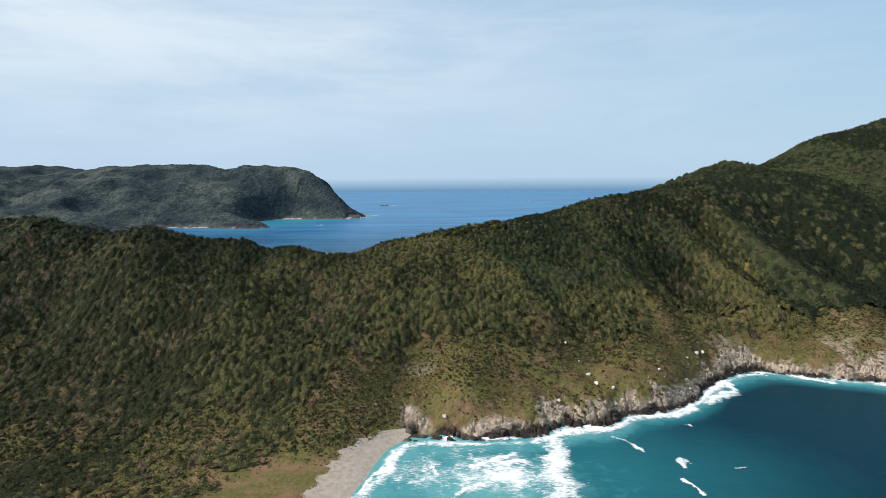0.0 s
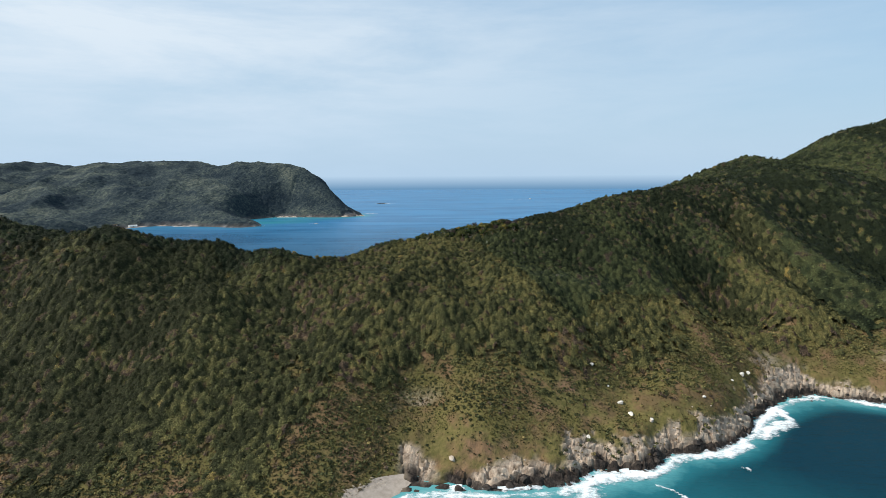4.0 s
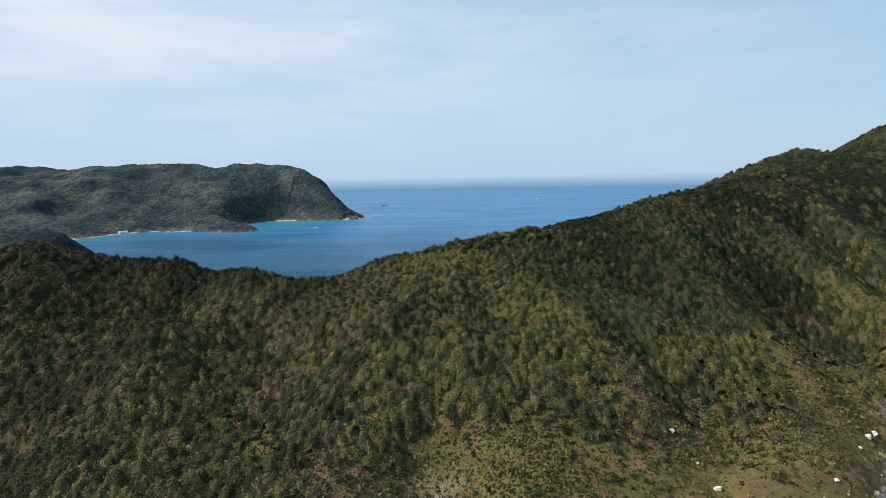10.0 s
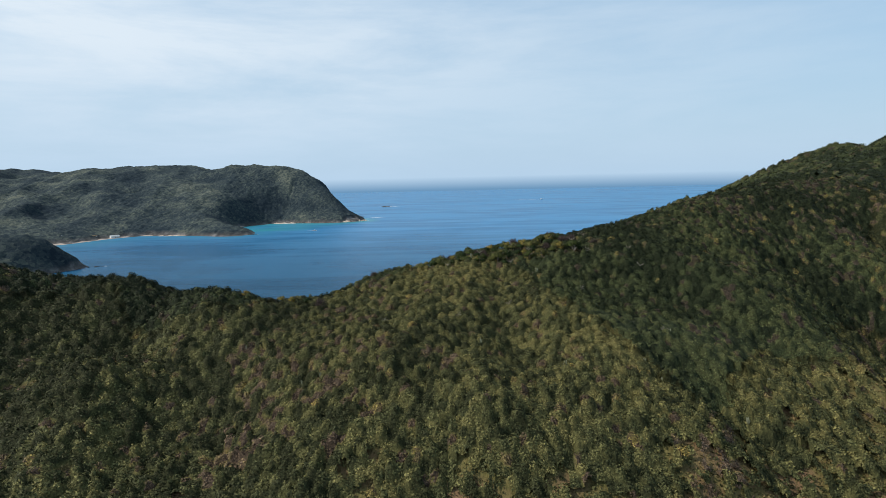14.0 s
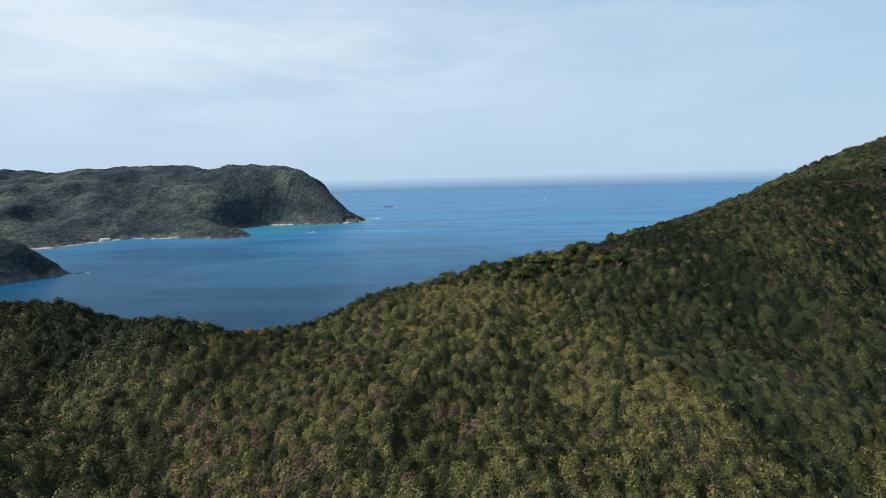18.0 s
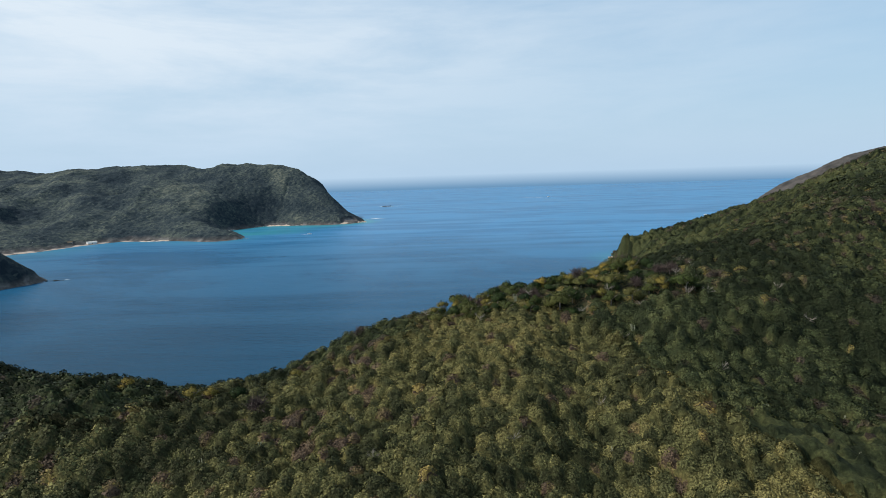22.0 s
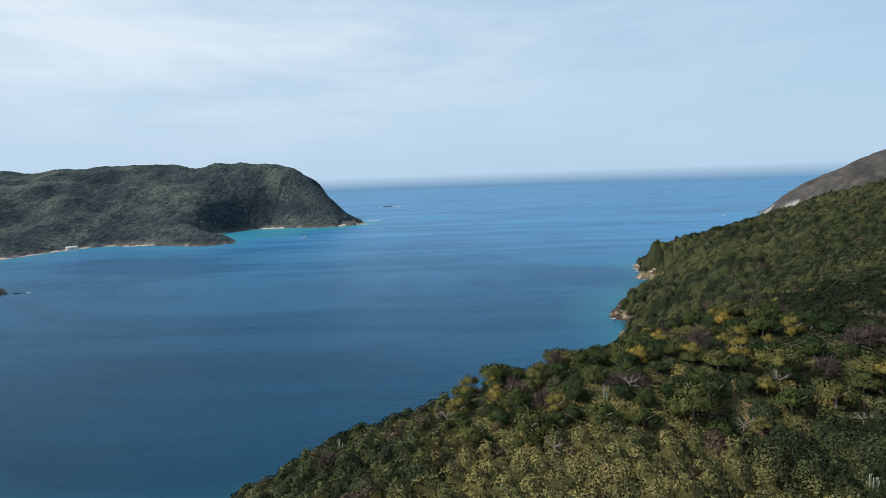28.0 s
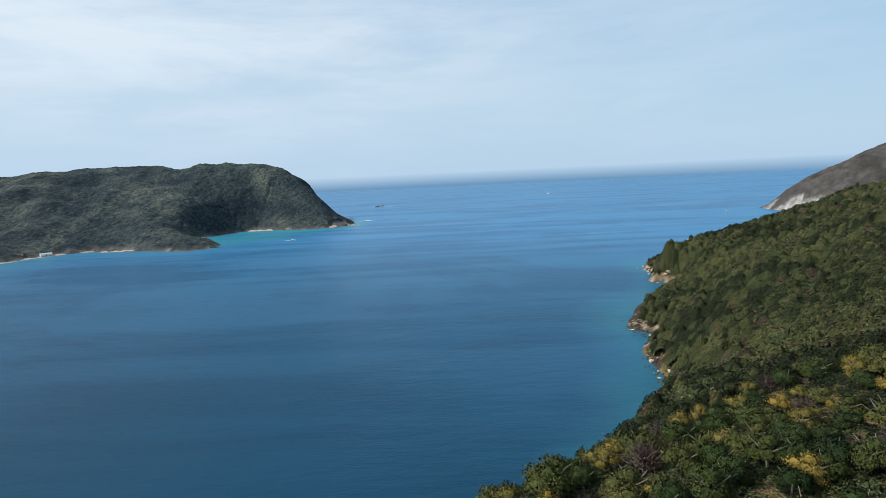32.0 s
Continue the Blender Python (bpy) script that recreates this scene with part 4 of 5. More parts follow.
def build_grass():
    x, y = scatter(rng, (-230, 300, 160, 335), 0.85)
    z = ground_at(x, y)
    keep = (rng.uniform(0, 1, len(x)) < np.clip((z - 1.9) / 2, 0, 1) * np.clip((46 - z) / 16, 0, 1) * (1 - 0.93 * np.clip((11 - z) / 3, 0, 1) * rock_side(x, y)) * (1 - 0.75 * np.clip((fbm(x, y, 22, 3, 67) - 0.05) * 5, 0, 1) * np.clip((x + 130) / 30, 0, 1)))
    x, y, z = x[keep], y[keep], z[keep]
    n = len(x)
    vs = []
    for k in range(2):
        a, s = rng.uniform(0, np.pi, n), rng.uniform(0.28, 0.62, n)
        dx, dy = np.cos(a) * s, np.sin(a) * s
        lean = rng.uniform(-0.5, 0.5, (2, n))
        tri = np.stack([np.stack([x - dx, y - dy, z - 0.1], 1), np.stack([x + dx, y + dy, z - 0.1], 1), np.stack([x + lean[0], y + lean[1], z + s * 0.8], 1)], 1)
        vs.append(tri.reshape(-1, 3))
    v = np.concatenate(vs)
    return tagged(new("grass", mesh_from("grass", v, np.arange(len(v)).reshape(-1, 3), grass_mat)), "yellow-green tufts of dry grass on the slope", "grass", kind="stuff")


build_grass()


# ---- single trees on the crest ----
def limb(bm, a, b, ra, rb, sides=6):
    """A tapered round piece from a to b."""
    a, b = Vector(a), Vector(b)
    turn = (b - a).to_track_quat("Z", "Y").to_matrix()
    rings = []
    for p, r in ((a, ra), (a.lerp(b, 0.5) + turn @ Vector((ra * 0.4, 0, 0)), (ra + rb) / 2), (b, rb)):
        rings.append([bm.verts.new(p + turn @ Vector((r * math.cos(2 * math.pi * k / sides), r * math.sin(2 * math.pi * k / sides), 0))) for k in range(sides)])
    for lo, hi in zip(rings, rings[1:]):
        for k in range(sides):
            bm.faces.new((lo[k], lo[(k + 1) % sides], hi[(k + 1) % sides], hi[k]))
    bm.faces.new(rings[-1])


KINDS = [("small olive-green dry-forest tree with a dense rounded crown", 0), ("dark green tree with an uneven spreading crown", 1), ("yellowing tree with sparse golden leaves", 2), ("grey-purple leafless shrub of fine twigs", 3)]


def tree_leaves(name, stops):
    m = Nodes(name)
    per_tree = m.ramp(m.object_random(), stops)
    piece = m.ramp(m.island(), [(0.0, (0.58, 0.60, 0.55)), (0.6, (0.95, 0.95, 0.92)), (1.0, (1.55, 1.50, 1.35))])
    mul = m.tree.nodes.new("ShaderNodeMix")
    mul.data_type, mul.blend_type = "RGBA", "MULTIPLY"
    mul.inputs[0].default_value = 1.0
    m.put(per_tree, mul.inputs[6]), m.put(piece, mul.inputs[7])
    m.set(Base_Color=mul.outputs[2], Roughness=0.65)
    return m.mat


tree_mats = [tree_leaves("olive_leaves", [(0.0, (0.0265, 0.0405, 0.0130)), (0.5, (0.0486, 0.0589, 0.0186)), (1.0, (0.0810, 0.0780, 0.0273))]),
             tree_leaves("dark_leaves", [(0.0, (0.0147, 0.0265, 0.0101)), (1.0, (0.0309, 0.0464, 0.0158))]),
             tree_leaves("gold_leaves", [(0.0, (0.1012, 0.0920, 0.0269)), (0.6, (0.1518, 0.1214, 0.0322)), (1.0, (0.1886, 0.1380, 0.0341))]),
             purple_mat]


def twig_arrays(rng):
    """A leafless shrub: fans of thin crooked twigs."""
    n = 640
    a, up = rng.uniform(0, 2 * np.pi, n), rng.uniform(0.25, 1.45, n)
    d = np.stack([np.cos(a) * np.cos(up), np.sin(a) * np.cos(up), np.sin(up)], 1)
    start = d * rng.uniform(0.4, 1.5, (n, 1)) + rng.normal(0, 0.18, (n, 3)) + np.array([0, 0, 0.7])
    end = start + (d + rng.normal(0, 0.6, (n, 3))) * rng.uniform(0.25, 0.6, (n, 1))
    w = np.cross(d, rng.normal(0, 1, (n, 3)))
    w = w / np.linalg.norm(w, axis=1)[:, None] * 0.05
    return np.stack([start - w, start + w, end], 1).reshape(-1, 3), np.arange(3 * n).reshape(-1, 3)


def build_tree(kind, seed):
    r = np.random.default_rng(seed)
    label = KINDS[kind][0]
    tree = thing("tree" if kind < 3 else "leafless_shrub", label, "tree" if kind < 3 else "shrub", "trees on the ridge crest")
    bm = bmesh.new()
    top = Vector((r.uniform(-0.3, 0.3), r.uniform(-0.3, 0.3), 1.2))
    limb(bm, (0, 0, -0.9), top, 0.16, 0.10)
    part("trunk", bm, bark, tree)
    for k in range(4):
        a = 1.6 * k + r.uniform(-0.4, 0.4)
        bm = bmesh.new()
        knee = top + Vector((0.7 * math.cos(a), 0.7 * math.sin(a), 0.55))
        limb(bm, top, knee, 0.08, 0.055, 5)
        limb(bm, knee, knee + Vector((0.75 * math.cos(a + 0.4), 0.75 * math.sin(a + 0.4), r.uniform(0.3, 0.7))), 0.055, 0.02, 5)
        part("limb", bm, bark if kind < 3 else purple_mat, tree)
    if kind == 3:
        v, f = twig_arrays(r)
        normals = None
    else:
        v, f, normals = crown_arrays(r, (8, 9, 6)[kind], (1800, 1900, 1300)[kind], (0.135, 0.135, 0.125)[kind], ICO1)
    part("crown", mesh_from("crown", v, f, tree_mats[kind], False, normals), None, tree)
    return tree


def spot(x, y, lift=0.0):
    return Vector((x, y, float(ground_at(np.array([x]), np.array([y]))[0]) + lift))


def plant_trees():
    r = np.random.default_rng(23)
    models = [build_tree(k, 200 + i) for i, k in enumerate((0, 0, 0, 1, 1, 2, 3))]
    odds = np.array([0.14, 0.14, 0.13, 0.17, 0.15, 0.18, 0.09])
    x, y = scatter(r, (-34, 46, 380, 448), 4.8)
    keep = tree_plot(x, y)
    x, y = x[keep][:320], y[keep][:320]
    z = ground_at(x, y)
    used = set()
    for px, py, pz in zip(x, y, z):
        k = int(r.choice(7, p=odds))
        # more dark crowns past the crest, painting in the shade on that side
        if k < 3 and px > 8 and py > 400 and r.uniform() < 0.35:
            k = 3 + int(r.integers(2))
        s = r.uniform(0.85, 1.45) * (0.95 if k == 6 else 1.0)
        m = Matrix.LocRotScale((px, py, pz - 0.2), Euler((0, 0, r.uniform(0, 6.28))), (s, s, s * r.uniform(0.9, 1.25)))
        if k in used:
            copy_thing(models[k], m)
        else:
            models[k].matrix_basis = m
            used.add(k)
    # single trees that stand out along the saddle
    for px, py, k in ((-95, 350, 5), (-81, 351, 5), (-78, 353, 5), (-72, 353, 3), (-65, 346, 6), (-62, 362, 5), (-50, 384, 6), (12, 401, 5), (22, 399, 3), (-11, 392, 3), (26, 411, 5), (15, 422, 5), (4, 405, 5)):
        s = r.uniform(0.95, 1.25)
        copy_thing(models[k], Matrix.LocRotScale(spot(px, py, 0.2 if px > -32 else 0.8), Euler((0, 0, r.uniform(0, 6.28))), (s, s, s)))


plant_trees()


# ---- cacti and bare pale trees among the scrub ----
def build_cactus(seed, columns):
    r = random.Random(seed)
    cactus = thing("candelabra_cactus", "clump of tall pale grey-green columnar cactus", "cactus", "cacti on the slope")
    for k in range(columns):
        bm = bmesh.new()
        a, d = r.uniform(0, 6.28), r.uniform(0.1, 0.75)
        h = r.uniform(2.6, 4.6)
        foot = Vector((0.3 * math.cos(a) * d, 0.3 * math.sin(a) * d, -0.4))
        bend = Vector((d * math.cos(a), d * math.sin(a), 0.9))
        limb(bm, foot, bend, 0.10, 0.12, 7)
        limb(bm, bend, bend + Vector((0.25 * math.cos(a), 0.25 * math.sin(a), h - 0.9)), 0.13, 0.08, 7)
        part("stem", bm, cactus_mat, cactus)
    return cactus


def build_snag(seed):
    r = random.Random(seed)
    snag = thing("bare_tree", "leafless pale grey tree with crooked branches", "tree", "bare trees in the scrub")
    bm = bmesh.new()
    limb(bm, (0, 0, -0.6), (0.2, 0.1, 2.4), 0.10, 0.07)
    part("trunk", bm, twig_mat, snag)
    for k in range(6):
        a = k * 1.05 + r.uniform(-0.3, 0.3)
        bm = bmesh.new()
        p = Vector((0.2, 0.1, r.uniform(1.5, 2.4)))
        d = Vector((math.cos(a), math.sin(a), r.uniform(0.1, 1.0))).normalized()
        q = p + d * r.uniform(0.7, 1.5)
        limb(bm, p, q, 0.05, 0.03, 5)
        for j in range(7):
            e = (d + Vector((r.uniform(-0.8, 0.8), r.uniform(-0.8, 0.8), r.uniform(-0.2, 0.7)))).normalized()
            limb(bm, q - d * r.uniform(0, 0.6), q + e * r.uniform(0.4, 1.1), 0.024, 0.008, 4)
        part("branch", bm, twig_mat, snag)
    return snag


def plant_oddities():
    r = random.Random(5)
    cacti = [build_cactus(40 + k, n) for k, n in enumerate((9, 7, 11))]
    placed = 0
    for k in range(34):
        x, y = r.uniform(-85, 85), r.uniform(295, 398)
        if tree_plot(np.array(x), np.array(y)) and r.random() < 0.4:
            continue
        m = Matrix.LocRotScale(spot(x, y), Euler((0, 0, r.uniform(0, 6.28))), (r.uniform(0.62, 0.85),) * 3)
        if placed < 3:
            cacti[placed].matrix_basis = m
        else:
            copy_thing(cacti[k % 3], m)
        placed += 1
    snags = [build_snag(70 + k) for k in range(3)]
    for k in range(22):
        x, y = r.uniform(-70, 70), r.uniform(325, 412)
        s = r.uniform(0.7, 1.05)
        m = Matrix.LocRotScale(spot(x, y), Euler((0, 0, r.uniform(0, 6.28))), (s, s, s * 1.15))
        if k < 3:
            snags[k].matrix_basis = m
        else:
            copy_thing(snags[k % 3], m)


plant_oddities()


# ---- rocks ----
def rock_mesh(seed, material):
    r = np.random.default_rng(seed)
    v, f = ICO2
    v = v * np.array([1.0, 0.8, 0.62])
    for k in range(9):
        n = r.normal(0, 1, 3)
        n /= np.linalg.norm(n)
        over = np.clip(v @ n - r.uniform(0.42, 0.72), 0, None)
        v = v - over[:, None] * n
    v = v + 0.05 * r.normal(0, 1, v.shape)
    return mesh_from("rock", v, f, material)


def strew(line, per_metre, spread, size, meshes, label, group, seed, lift=0.0, sea_level=False, joined=False):
    r = random.Random(seed)
    vs, fs, n = [], [], 0
    for (ax, ay), (bx, by) in zip(line, line[1:]):
        for k in range(max(1, int(math.hypot(bx - ax, by - ay) * per_metre))):
            u = r.random()
            x, y = ax + (bx - ax) * u + r.gauss(0, spread), ay + (by - ay) * u + r.gauss(0, spread)
            s = size[0] + (size[1] - size[0]) * r.random() ** 2.2
            z = max(float(ground_at(np.array([x]), np.array([y]))[0]), -0.3 * s) if not sea_level else r.uniform(-0.15, 0.1) * s
            m = Matrix.LocRotScale((x, y, z + lift * s), Euler((r.uniform(-0.4, 0.4), r.uniform(-0.4, 0.4), r.uniform(0, 6.28))), (s, s, s * r.uniform(0.7, 1.1)))
            me = r.choice(meshes)
            if joined:
                vs.append(np.array([(m @ p.co)[:] for p in me.vertices]))
                fs.append(np.array([p.vertices[:] for p in me.polygons]) + n)
                n += len(vs[-1])
            else:
                tagged(new("boulder", me), label, "rock", group).matrix_basis = m
    if joined:
        tagged(new("rocks", mesh_from("rocks", np.concatenate(vs), np.concatenate(fs), meshes[0].materials[0])), label, "rock", kind="stuff")


dark_rocks, pale_rocks, white_rocks = [[rock_mesh(300 + 20 * j + k, mat) for k in range(5)] for j, mat in enumerate((dark_rock, pale_rock, white_rock))]
surf_line = [(-12, 219), (10, 217.5), (41, 219), (52, 227), (74, 226.5), (84, 240), (103, 240), (120, 251), (134, 267), (150, 282), (163, 291), (184, 297), (202, 289), (220, 285), (245, 279)]
strew(surf_line, 0.30, 2.2, (0.35, 2.4), dark_rocks, "dark wet boulder at the foot of the surf shore", "surf shore boulders", 1)
strew([(x + 1, y + 8) for x, y in surf_line], 0.14, 3.0, (0.4, 1.7), pale_rocks, "pale broken boulder on the rock shelf", "shelf boulders", 2, 0.1)
bay_line = [(58, 580), (70, 596), (74, 625), (96, 667), (85, 691), (97, 720)]
strew(bay_line, 0.6, 2.2, (0.8, 2.6), dark_rocks + pale_rocks[:2], "grey boulder at the edge of the bay", "bay shore boulders", 3)
strew(bay_line, 3.2, 4.2, (0.4, 1.5), dark_rocks, "broken grey-brown rocks along the bay shore", "", 13, joined=True)
strew([(160, 826), (163, 846), (171, 905)], 0.9, 2.6, (0.8, 3.0), pale_rocks, "pale broken rocks under the wooded point", "", 4, joined=True)
for bx, by in ((72, 262), (74, 255), (68, 268), (141, 292), (146, 296), (81, 250), (62, 274), (132, 284), (52, 240), (108, 262)):
    rock = tagged(new("boulder", white_rocks[(bx + by) % 5]), "white boulder lying on the grassy slope", "rock", "white boulders")
    s = 0.8 + 0.13 * ((bx * 7 + by) % 8)
    rock.matrix_basis = Matrix.LocRotScale(spot(bx, by, 0.25 * s), Euler((0.2, 0.1, bx)), (s, s, s))
strew([(-506, 845), (-494, 848)], 1.2, 1.6, (0.8, 2.6), dark_rocks, "dark rock off the low wooded point", "point rocks", 6, sea_level=True)
strew([(-506, 845), (-525, 808), (-538, 778)], 0.25, 2.0, (0.8, 2.2), dark_rocks, "dark rock under the low wooded point", "point rocks", 7, sea_level=True)
strew([(-447, 1243), (-432, 1245)], 0.8, 2.0, (1.2, 3.2), dark_rocks, "dark rock off the small promontory", "headland rocks", 8, sea_level=True)
strew([(-264, 1548), (-256, 1562), (-262, 1582)], 0.7, 2.5, (2.0, 5.0), pale_rocks, "pale rock at the tip of the headland", "headland rocks", 9, sea_level=True)
strew([(-300, 2255), (-250, 2262)], 0.2, 4.0, (4.0, 8.0), dark_rocks, "dark sea rock awash off the headland", "sea stacks", 10, sea_level=True)


# ---- surf, sand ----
def build_foam():
    gx, gy, f = grid(-75, 300, 112, 312, 0.85)
    h = near_height(gx, gy)
    warp_x, warp_y = gx + 5.0 * fbm(gx, gy, 10, 4, 201), gy + 5.0 * fbm(gx, gy, 10, 4, 203)
    edge = np.clip(1 - np.abs(h + 1.3 + 0.9 * fbm(gx, gy, 16, 3, 209)) / np.where(gx > 35, 2.6, 1.0), 0, 1) * np.interp(gx, [-12, 0, 34, 40, 80, 95, 125, 150, 159, 168, 180, 190, 200, 212, 230, 300], [1.0, 0.7, 0.8, 1.15, 1.1, 0.95, 1.2, 1.25, 0.35, 0.95, 0.85, 0.35, 1.05, 0.95, 0.7, 0.7]) * np.clip(0.9 + 0.7 * fbm(gx, gy, 14, 3, 221), 0.5, 1.2)

    def band(ax, ay, bx, by, width):
        """A breaking wave along a line, ragged to its seaward side."""
        ux, uy = bx - ax, by - ay
        n = math.hypot(ux, uy)
        t = ((warp_x - ax) * ux + (warp_y - ay) * uy) / (n * n)
        d = np.abs((warp_x - ax) * uy - (warp_y - ay) * ux) / n
        return np.clip(1 - d / width, 0, 1) * np.clip(8 * t, 0, 1) * np.clip(8 - 8 * t, 0, 1)
    white = edge
    for b in ((46, 219, 44, 192, 7.5), (45, 206, 39, 172, 9.5), (40, 176, 36, 128, 10.0), (50, 222, 74, 230, 5.0), (-23, 210, -25, 198, 1.5), (-25, 199, -31, 174, 1.7), (-9, 195, -5, 187, 2.2), (3, 195, 30, 205, 3.4), (0, 174, 13, 184, 3.2), (10, 200, 34, 196, 2.4),
              (-4, 217, 34, 218.5, 2.2), (74, 220, 80, 206, 1.5), (107, 234, 110, 231, 0.8), (95, 206, 95, 193, 1.4), (91, 187, 92, 178, 1.4), (112, 196, 116, 194, 0.5), (98, 238, 124, 251, 4.5), (124, 252, 152, 272, 6.0), (150, 270, 157, 284, 4.0), (168, 294, 181, 291, 2.5), (198, 287, 212, 281, 2.8)):
        white = np.maximum(white, band(*b))
    veil = np.clip(1.2 - np.hypot((gx - 12) / 44, (gy - 192) / 32), 0, 1)
    patch = fbm(gx, gy, 11, 3, 213)
    thick = np.maximum(0.95 * np.sqrt(white) - 0.32 + 0.22 * patch, 0.74 * veil - 0.36 + 0.36 * patch)
    show = (thick > -0.5) & (h < 0.35) & (np.maximum(white, veil) > 0.03)
    z = 0.10 + 1.1 * np.clip(white, 0, 1) ** 1.3 * (0.55 + 0.6 * fbm(gx, gy, 3, 3, 211)) + np.clip(h, 0, 1)
    v, f, thick = kept(np.stack([gx, gy, np.maximum(z, 0.08)], 1), f, show[f].any(1), np.clip(thick, -0.6, 1))
    return tagged(new("foam", mesh_from("foam", v, f, foam_mat, True, thick=thick)), "white foam of breaking waves along the shore", "foam", kind="stuff")


build_foam()


def wash(name, spots, label):
    """Thin white water round rocks and behind boats: spots of x, y, length, breadth, turn."""
    vs, fs, n = [], [], 0
    r = np.random.default_rng(len(name) + len(spots))
    for x, y, length, breadth, turn in spots:
        k = 26
        a = np.linspace(0, 2 * np.pi, k, endpoint=False)
        rad = 0.5 * (1 + 0.25 * r.normal(0, 1, k).clip(-1.5, 1.5))
        px, py = rad * np.cos(a) * length, rad * np.sin(a) * breadth
        c, s = math.cos(radians(turn)), math.sin(radians(turn))
        ring = np.stack([x + px * c - py * s, y + px * s + py * c, np.full(k, 0.25)], 1)
        vs += [np.array([[x, y, 0.5]]), ring]
        fs.append(np.stack([np.full(k, n), n + 1 + np.arange(k), n + 1 + (np.arange(k) + 1) % k], 1))
        n += k + 1
    return tagged(new(name, mesh_from(name, np.concatenate(vs), np.concatenate(fs), foam_mat, True, thick=np.concatenate([np.concatenate([[0.9], np.full(26, -0.05)]) for _ in spots]))), label, "foam", kind="stuff")


wash("foam", [(-250, 1552, 26, 7, 20), (-240, 1660, 60, 12, 15), (-262, 1545, 14, 5, 0), (-430, 1246, 12, 3, 0), (-270, 2256, 90, 14, 5), (-300, 2262, 40, 10, 0), (-490, 849, 8, 2, 20), (165, 842, 10, 3, 60), (84, 689, 8, 2, 30)] + [(-640 + 17 * k, 1246.5 - 0.02 * k, 11 + 5 * (k % 3), 1.6 + 0.5 * (k % 2), 2) for k in range(12)] + [(-500 + 22 * k, 1514.5, 13 + 6 * (k % 3), 2.0, 1) for k in range(10)], "white water round rocks off the headland")


def strip(name, line, inner, material, label, height):
    """A beach: from the waterline in the list up to the edge of the plants, lying on the land."""
    steps = 9
    t = np.linspace(-0.25, 1, steps)
    a, b = np.array(line), np.array(inner)
    p = (a[:, None, :] + (b - a)[:, None, :] * t[None, :, None]).reshape(-1, 2)
    lie = np.maximum(height(p[:, 0], p[:, 1]), np.tile(np.where(t < 0, -0.4, 0.05 + 0.9 * t), len(line))) + 0.07
    f = [(i * steps + k, (i + 1) * steps + k, (i + 1) * steps + k + 1, i * steps + k + 1) for i in range(len(line) - 1) for k in range(steps - 1)]
    return tagged(new(name, mesh_from(name, np.column_stack([p, lie]), f, material, True)), label, "beach", kind="structure")


def along(points, step):
    out = []
    for (ax, ay), (bx, by) in zip(points, points[1:]):
        k = max(1, int(math.hypot(bx - ax, by - ay) / step))
        out += [(ax + (bx - ax) * i / k, ay + (by - ay) * i / k) for i in range(k)]
    return out + [points[-1]]


def shifted(points, dx, dy, wobble):
    return [(x + dx + wobble * math.sin(x * 0.37 + y * 0.51), y + dy + wobble * math.cos(x * 0.29)) for x, y in points]


surf_beach = along([(-62, 120), (-44, 150), (-36, 172), (-32, 188), (-27, 206), (-22, 217), (-17, 221.5)], 1.5)
surf_edge = [(x - (14.5 + 1.6 * math.sin(y * 0.7) + 0.9 * math.sin(y * 1.9)) * min(1, max(0.0, 224 - y) / 22) ** 0.7 - 0.5, y + 3) for x, y in surf_beach]
strip("beach", surf_beach, surf_edge, sand_mat, "grey-beige sand beach at the foot of the slope", ground_at)
bay_beach = along([(-800, 1070), (-756, 1126), (-740, 1170), (-732, 1201), (-692, 1259), (-660, 1258)], 12)
strip("beach", bay_beach, shifted(bay_beach, -9, 5, 1.5), sand_mat, "narrow pale beach under the wooded headland", head_height)
cove_beach = along([(-524, 1380), (-546, 1434), (-530, 1480), (-498, 1512)], 10)
strip("beach", cove_beach, shifted(cove_beach, -11, 4, 1.0), sand_mat, "small white beach in the headland cove", head_height)

tip_foot = along([(-488, 1517), (-400, 1519.5), (-330, 1518.5), (-298, 1518), (-272, 1546), (-266, 1560)], 10)
strip("rock_ledge", tip_foot, shifted(tip_foot, -3, 8, 2.5), pale_rock, "pale rock ledge along the foot of the headland", head_height)
spit_foot = along([(-640, 1249), (-597, 1248.5), (-520, 1246.5), (-452, 1244.5), (-447, 1252)], 8)
strip("rock_ledge", spit_foot, shifted(spit_foot, -2, 5, 1.6), pale_rock, "grey rock ledge under the small promontory", head_height)


def build_pebbles():
    """Pale stones and driftwood bits along the upper edge of the sand."""
    r = np.random.default_rng(88)
    vs, fs, n = [], [], 0
    v0, f0 = ICO1
    for (x, y) in surf_edge:
        for k in range(26):
            s = r.uniform(0.07, 0.26)
            px, py = x + r.uniform(-0.8, 5.0), y + r.uniform(-0.9, 0.9)
            if py > 220:
                continue
            pz = float(ground_at(np.array([px]), np.array([py]))[0])
            vs.append(v0 * np.array([s * r.uniform(0.8, 1.8), s, s * 0.6]) * r.uniform(0.8, 1.2, (len(v0), 1)) + np.array([px, py, pz + 0.1]))
            fs.append(f0 + n)
            n += len(v0)
    return tagged(new("pebbles", mesh_from("pebbles", np.concatenate(vs), np.concatenate(fs), pale_rock)), "pale pebbles and driftwood along the beach edge", "pebbles", kind="stuff")


build_pebbles()


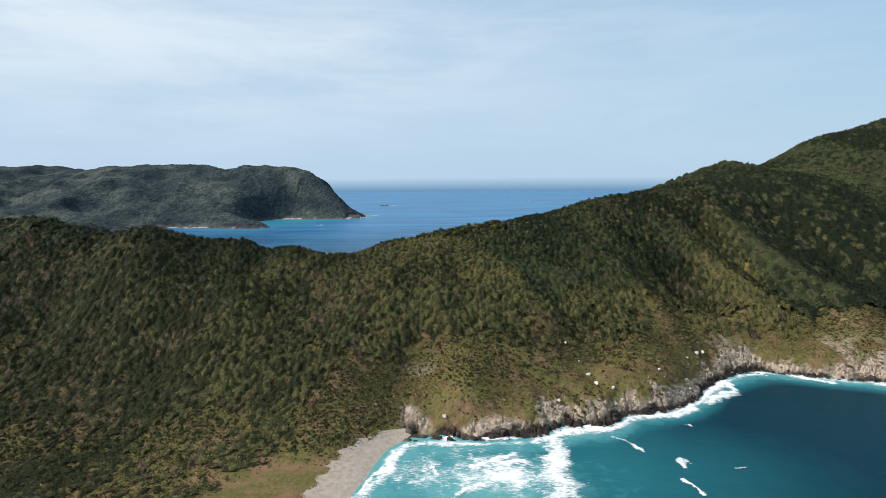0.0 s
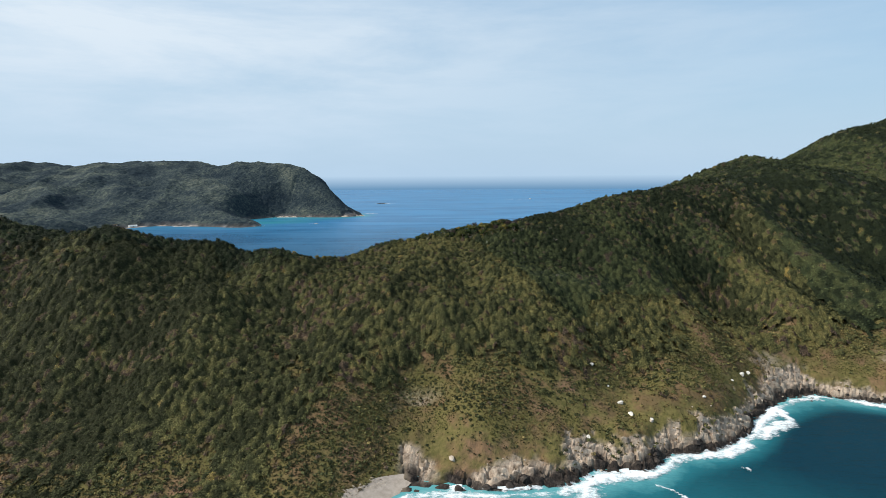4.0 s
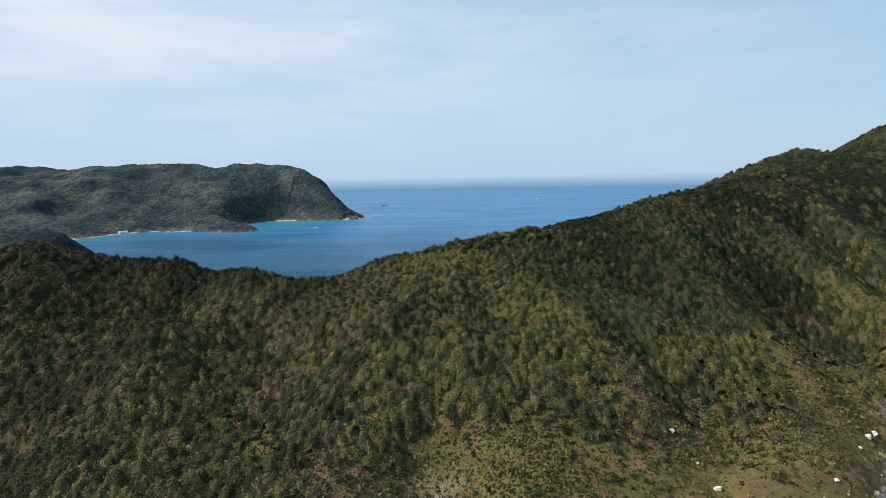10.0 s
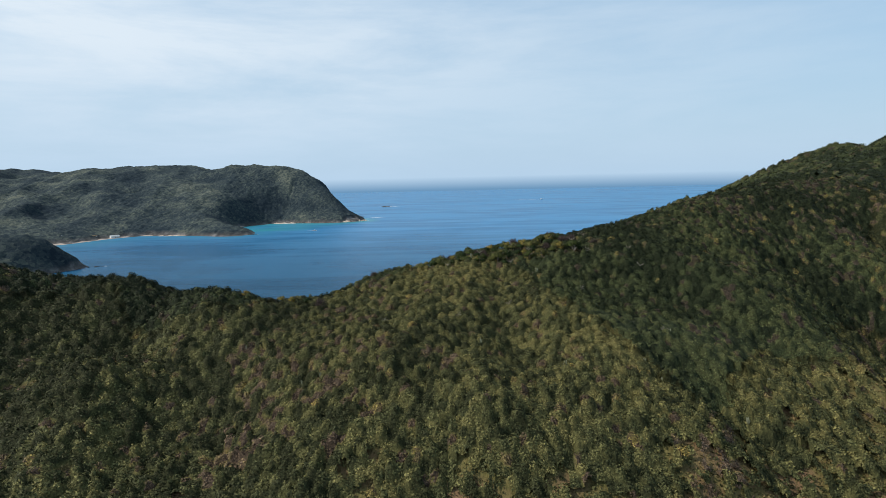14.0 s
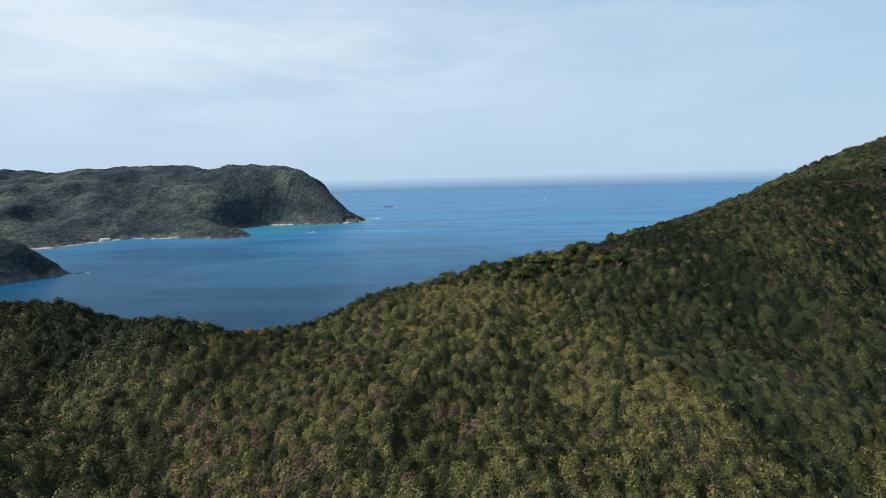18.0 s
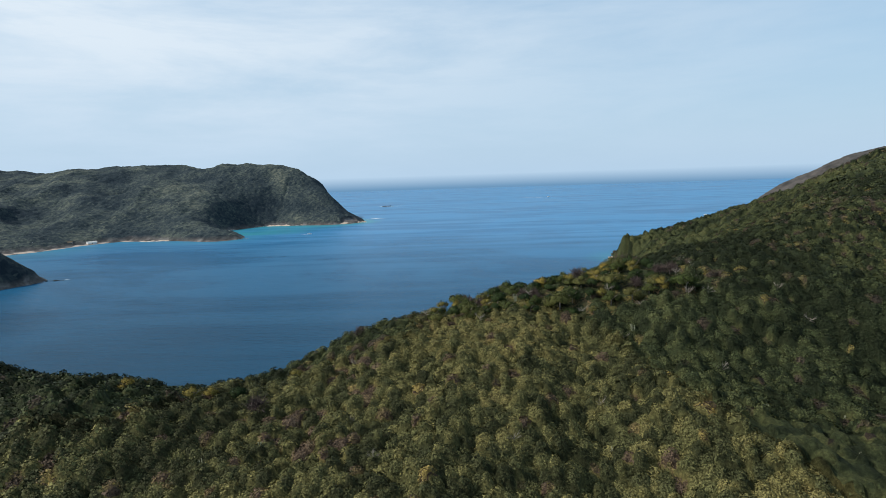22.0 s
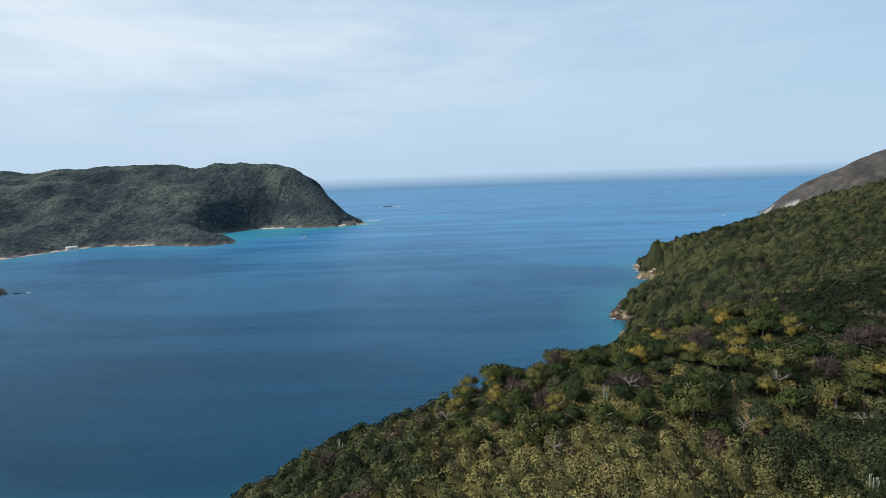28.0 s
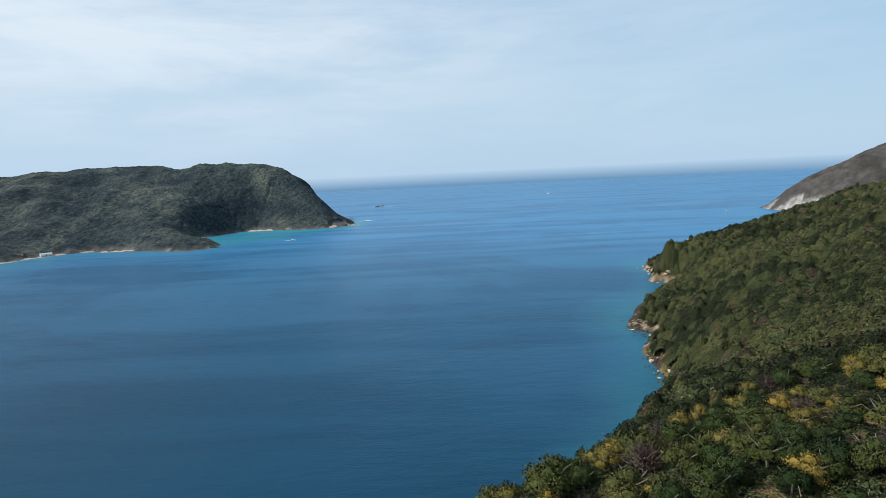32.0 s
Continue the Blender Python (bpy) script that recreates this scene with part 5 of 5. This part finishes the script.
# ---- boats and beach houses ----
def build_boat(at, heading, length, label):
    boat = thing("motorboat", label, "boat", "boats on the bay", at)
    boat.rotation_euler = (0, 0, radians(heading))
    bm = bmesh.new()
    rows = []
    for k in range(7):
        t = k / 6
        w = 0.16 * length * (1 - t ** 3) + 0.01
        x = (t - 0.5) * length
        rows.append([bm.verts.new((x, -w, 0.13 * length)), bm.verts.new((x, -w * 0.6, -0.03 * length)), bm.verts.new((x, w * 0.6, -0.03 * length)), bm.verts.new((x, w, 0.13 * length))])
    for lo, hi in zip(rows, rows[1:]):
        for j in range(3):
            bm.faces.new((lo[j], hi[j], hi[j + 1], lo[j + 1]))
        bm.faces.new((lo[3], hi[3], hi[0], lo[0]))
    bm.faces.new(rows[0])
    part("hull", bm, paint_mat, boat)
    for name, size, place, mat in (("cabin", (0.30, 0.20, 0.13), (-0.02, 0, 0.19), paint_mat), ("windscreen", (0.02, 0.18, 0.08), (0.145, 0, 0.20), glass_mat), ("canopy", (0.36, 0.24, 0.02), (-0.03, 0, 0.27), paint_mat), ("outboard", (0.06, 0.07, 0.14), (-0.53, 0, 0.10), dark_rock)):
        bm = bmesh.new()
        bmesh.ops.create_cube(bm, size=1, matrix=Matrix.LocRotScale(Vector(place) * length, None, Vector(size) * length))
        bmesh.ops.bevel(bm, geom=bm.edges[:], offset=0.008 * length, segments=1, affect="EDGES")
        part(name, bm, mat, boat)
    return boat


build_boat((400, 2640, 0.1), 10, 16, "white motorboat speeding across the bay mouth with a wake")
build_boat((-322, 1300, 0.1), 5, 9, "small white motorboat crossing the bay")
build_boat((300, 1085, 0.1), 160, 7, "small dark-decked boat lying off the point")
build_boat((560, 1480, 0.1), 20, 8, "small boat far out by the pale cape")
wash("wake", [(360, 2634, 70, 7, 9), (300, 2626, 90, 5, 7), (395, 2639, 26, 9, 9), (-332, 1299, 22, 3, 4)], "white wakes trailing behind motorboats")


def build_house(at, turn, length, depth, height, label):
    house = thing("house", label, "house", "beach houses", at)
    house.rotation_euler = (0, 0, radians(turn))
    for sx, sy, w, d in ((0, -1, length, 0.25), (0, 1, length, 0.25), (-1, 0, 0.25, depth), (1, 0, 0.25, depth)):
        bm = bmesh.new()
        bmesh.ops.create_cube(bm, size=1, matrix=Matrix.LocRotScale((sx * (length / 2 - 0.12), sy * (depth / 2 - 0.12), height / 2 - 0.3), None, (w - (0.5 if sx == 0 else 0), d, height)))
        part("wall", bm, paint_mat, house)
    for side in (-1, 1):
        bm = bmesh.new()
        v = [bm.verts.new(p) for p in ((-length / 2 - 0.6, side * (depth / 2 + 0.7), height - 0.6), (length / 2 + 0.6, side * (depth / 2 + 0.7), height - 0.6), (length / 2 + 0.6, 0, height + 1.4), (-length / 2 - 0.6, 0, height + 1.4))]
        face = bm.faces.new(v)
        bmesh.ops.solidify(bm, geom=[face], thickness=0.18)
        part("roof", bm, paint_mat if length > 12 else thatch_mat, house, "pale sheet roof slope" if length > 12 else "thatched roof slope")
    bm = bmesh.new()
    bmesh.ops.create_cube(bm, size=1, matrix=Matrix.LocRotScale((0, -depth / 2 - 0.02, 0.75), None, (1.1, 0.12, 2.1)))
    part("door", bm, thatch_mat, house)
    return house


for hx, hy, turn, size, name in ((-724, 1228, 50, 16, "long low white beach house with a pale roof"), (-752, 1205, 45, 11, "small white beach hut with a thatched roof"), (-792, 1160, 60, 14, "low white house among trees behind the beach")):
    hz = float(head_height(np.array([hx]), np.array([hy]))[0]) + 1.0
    build_house((hx, hy, hz), turn, size, 7, 3.2, name)
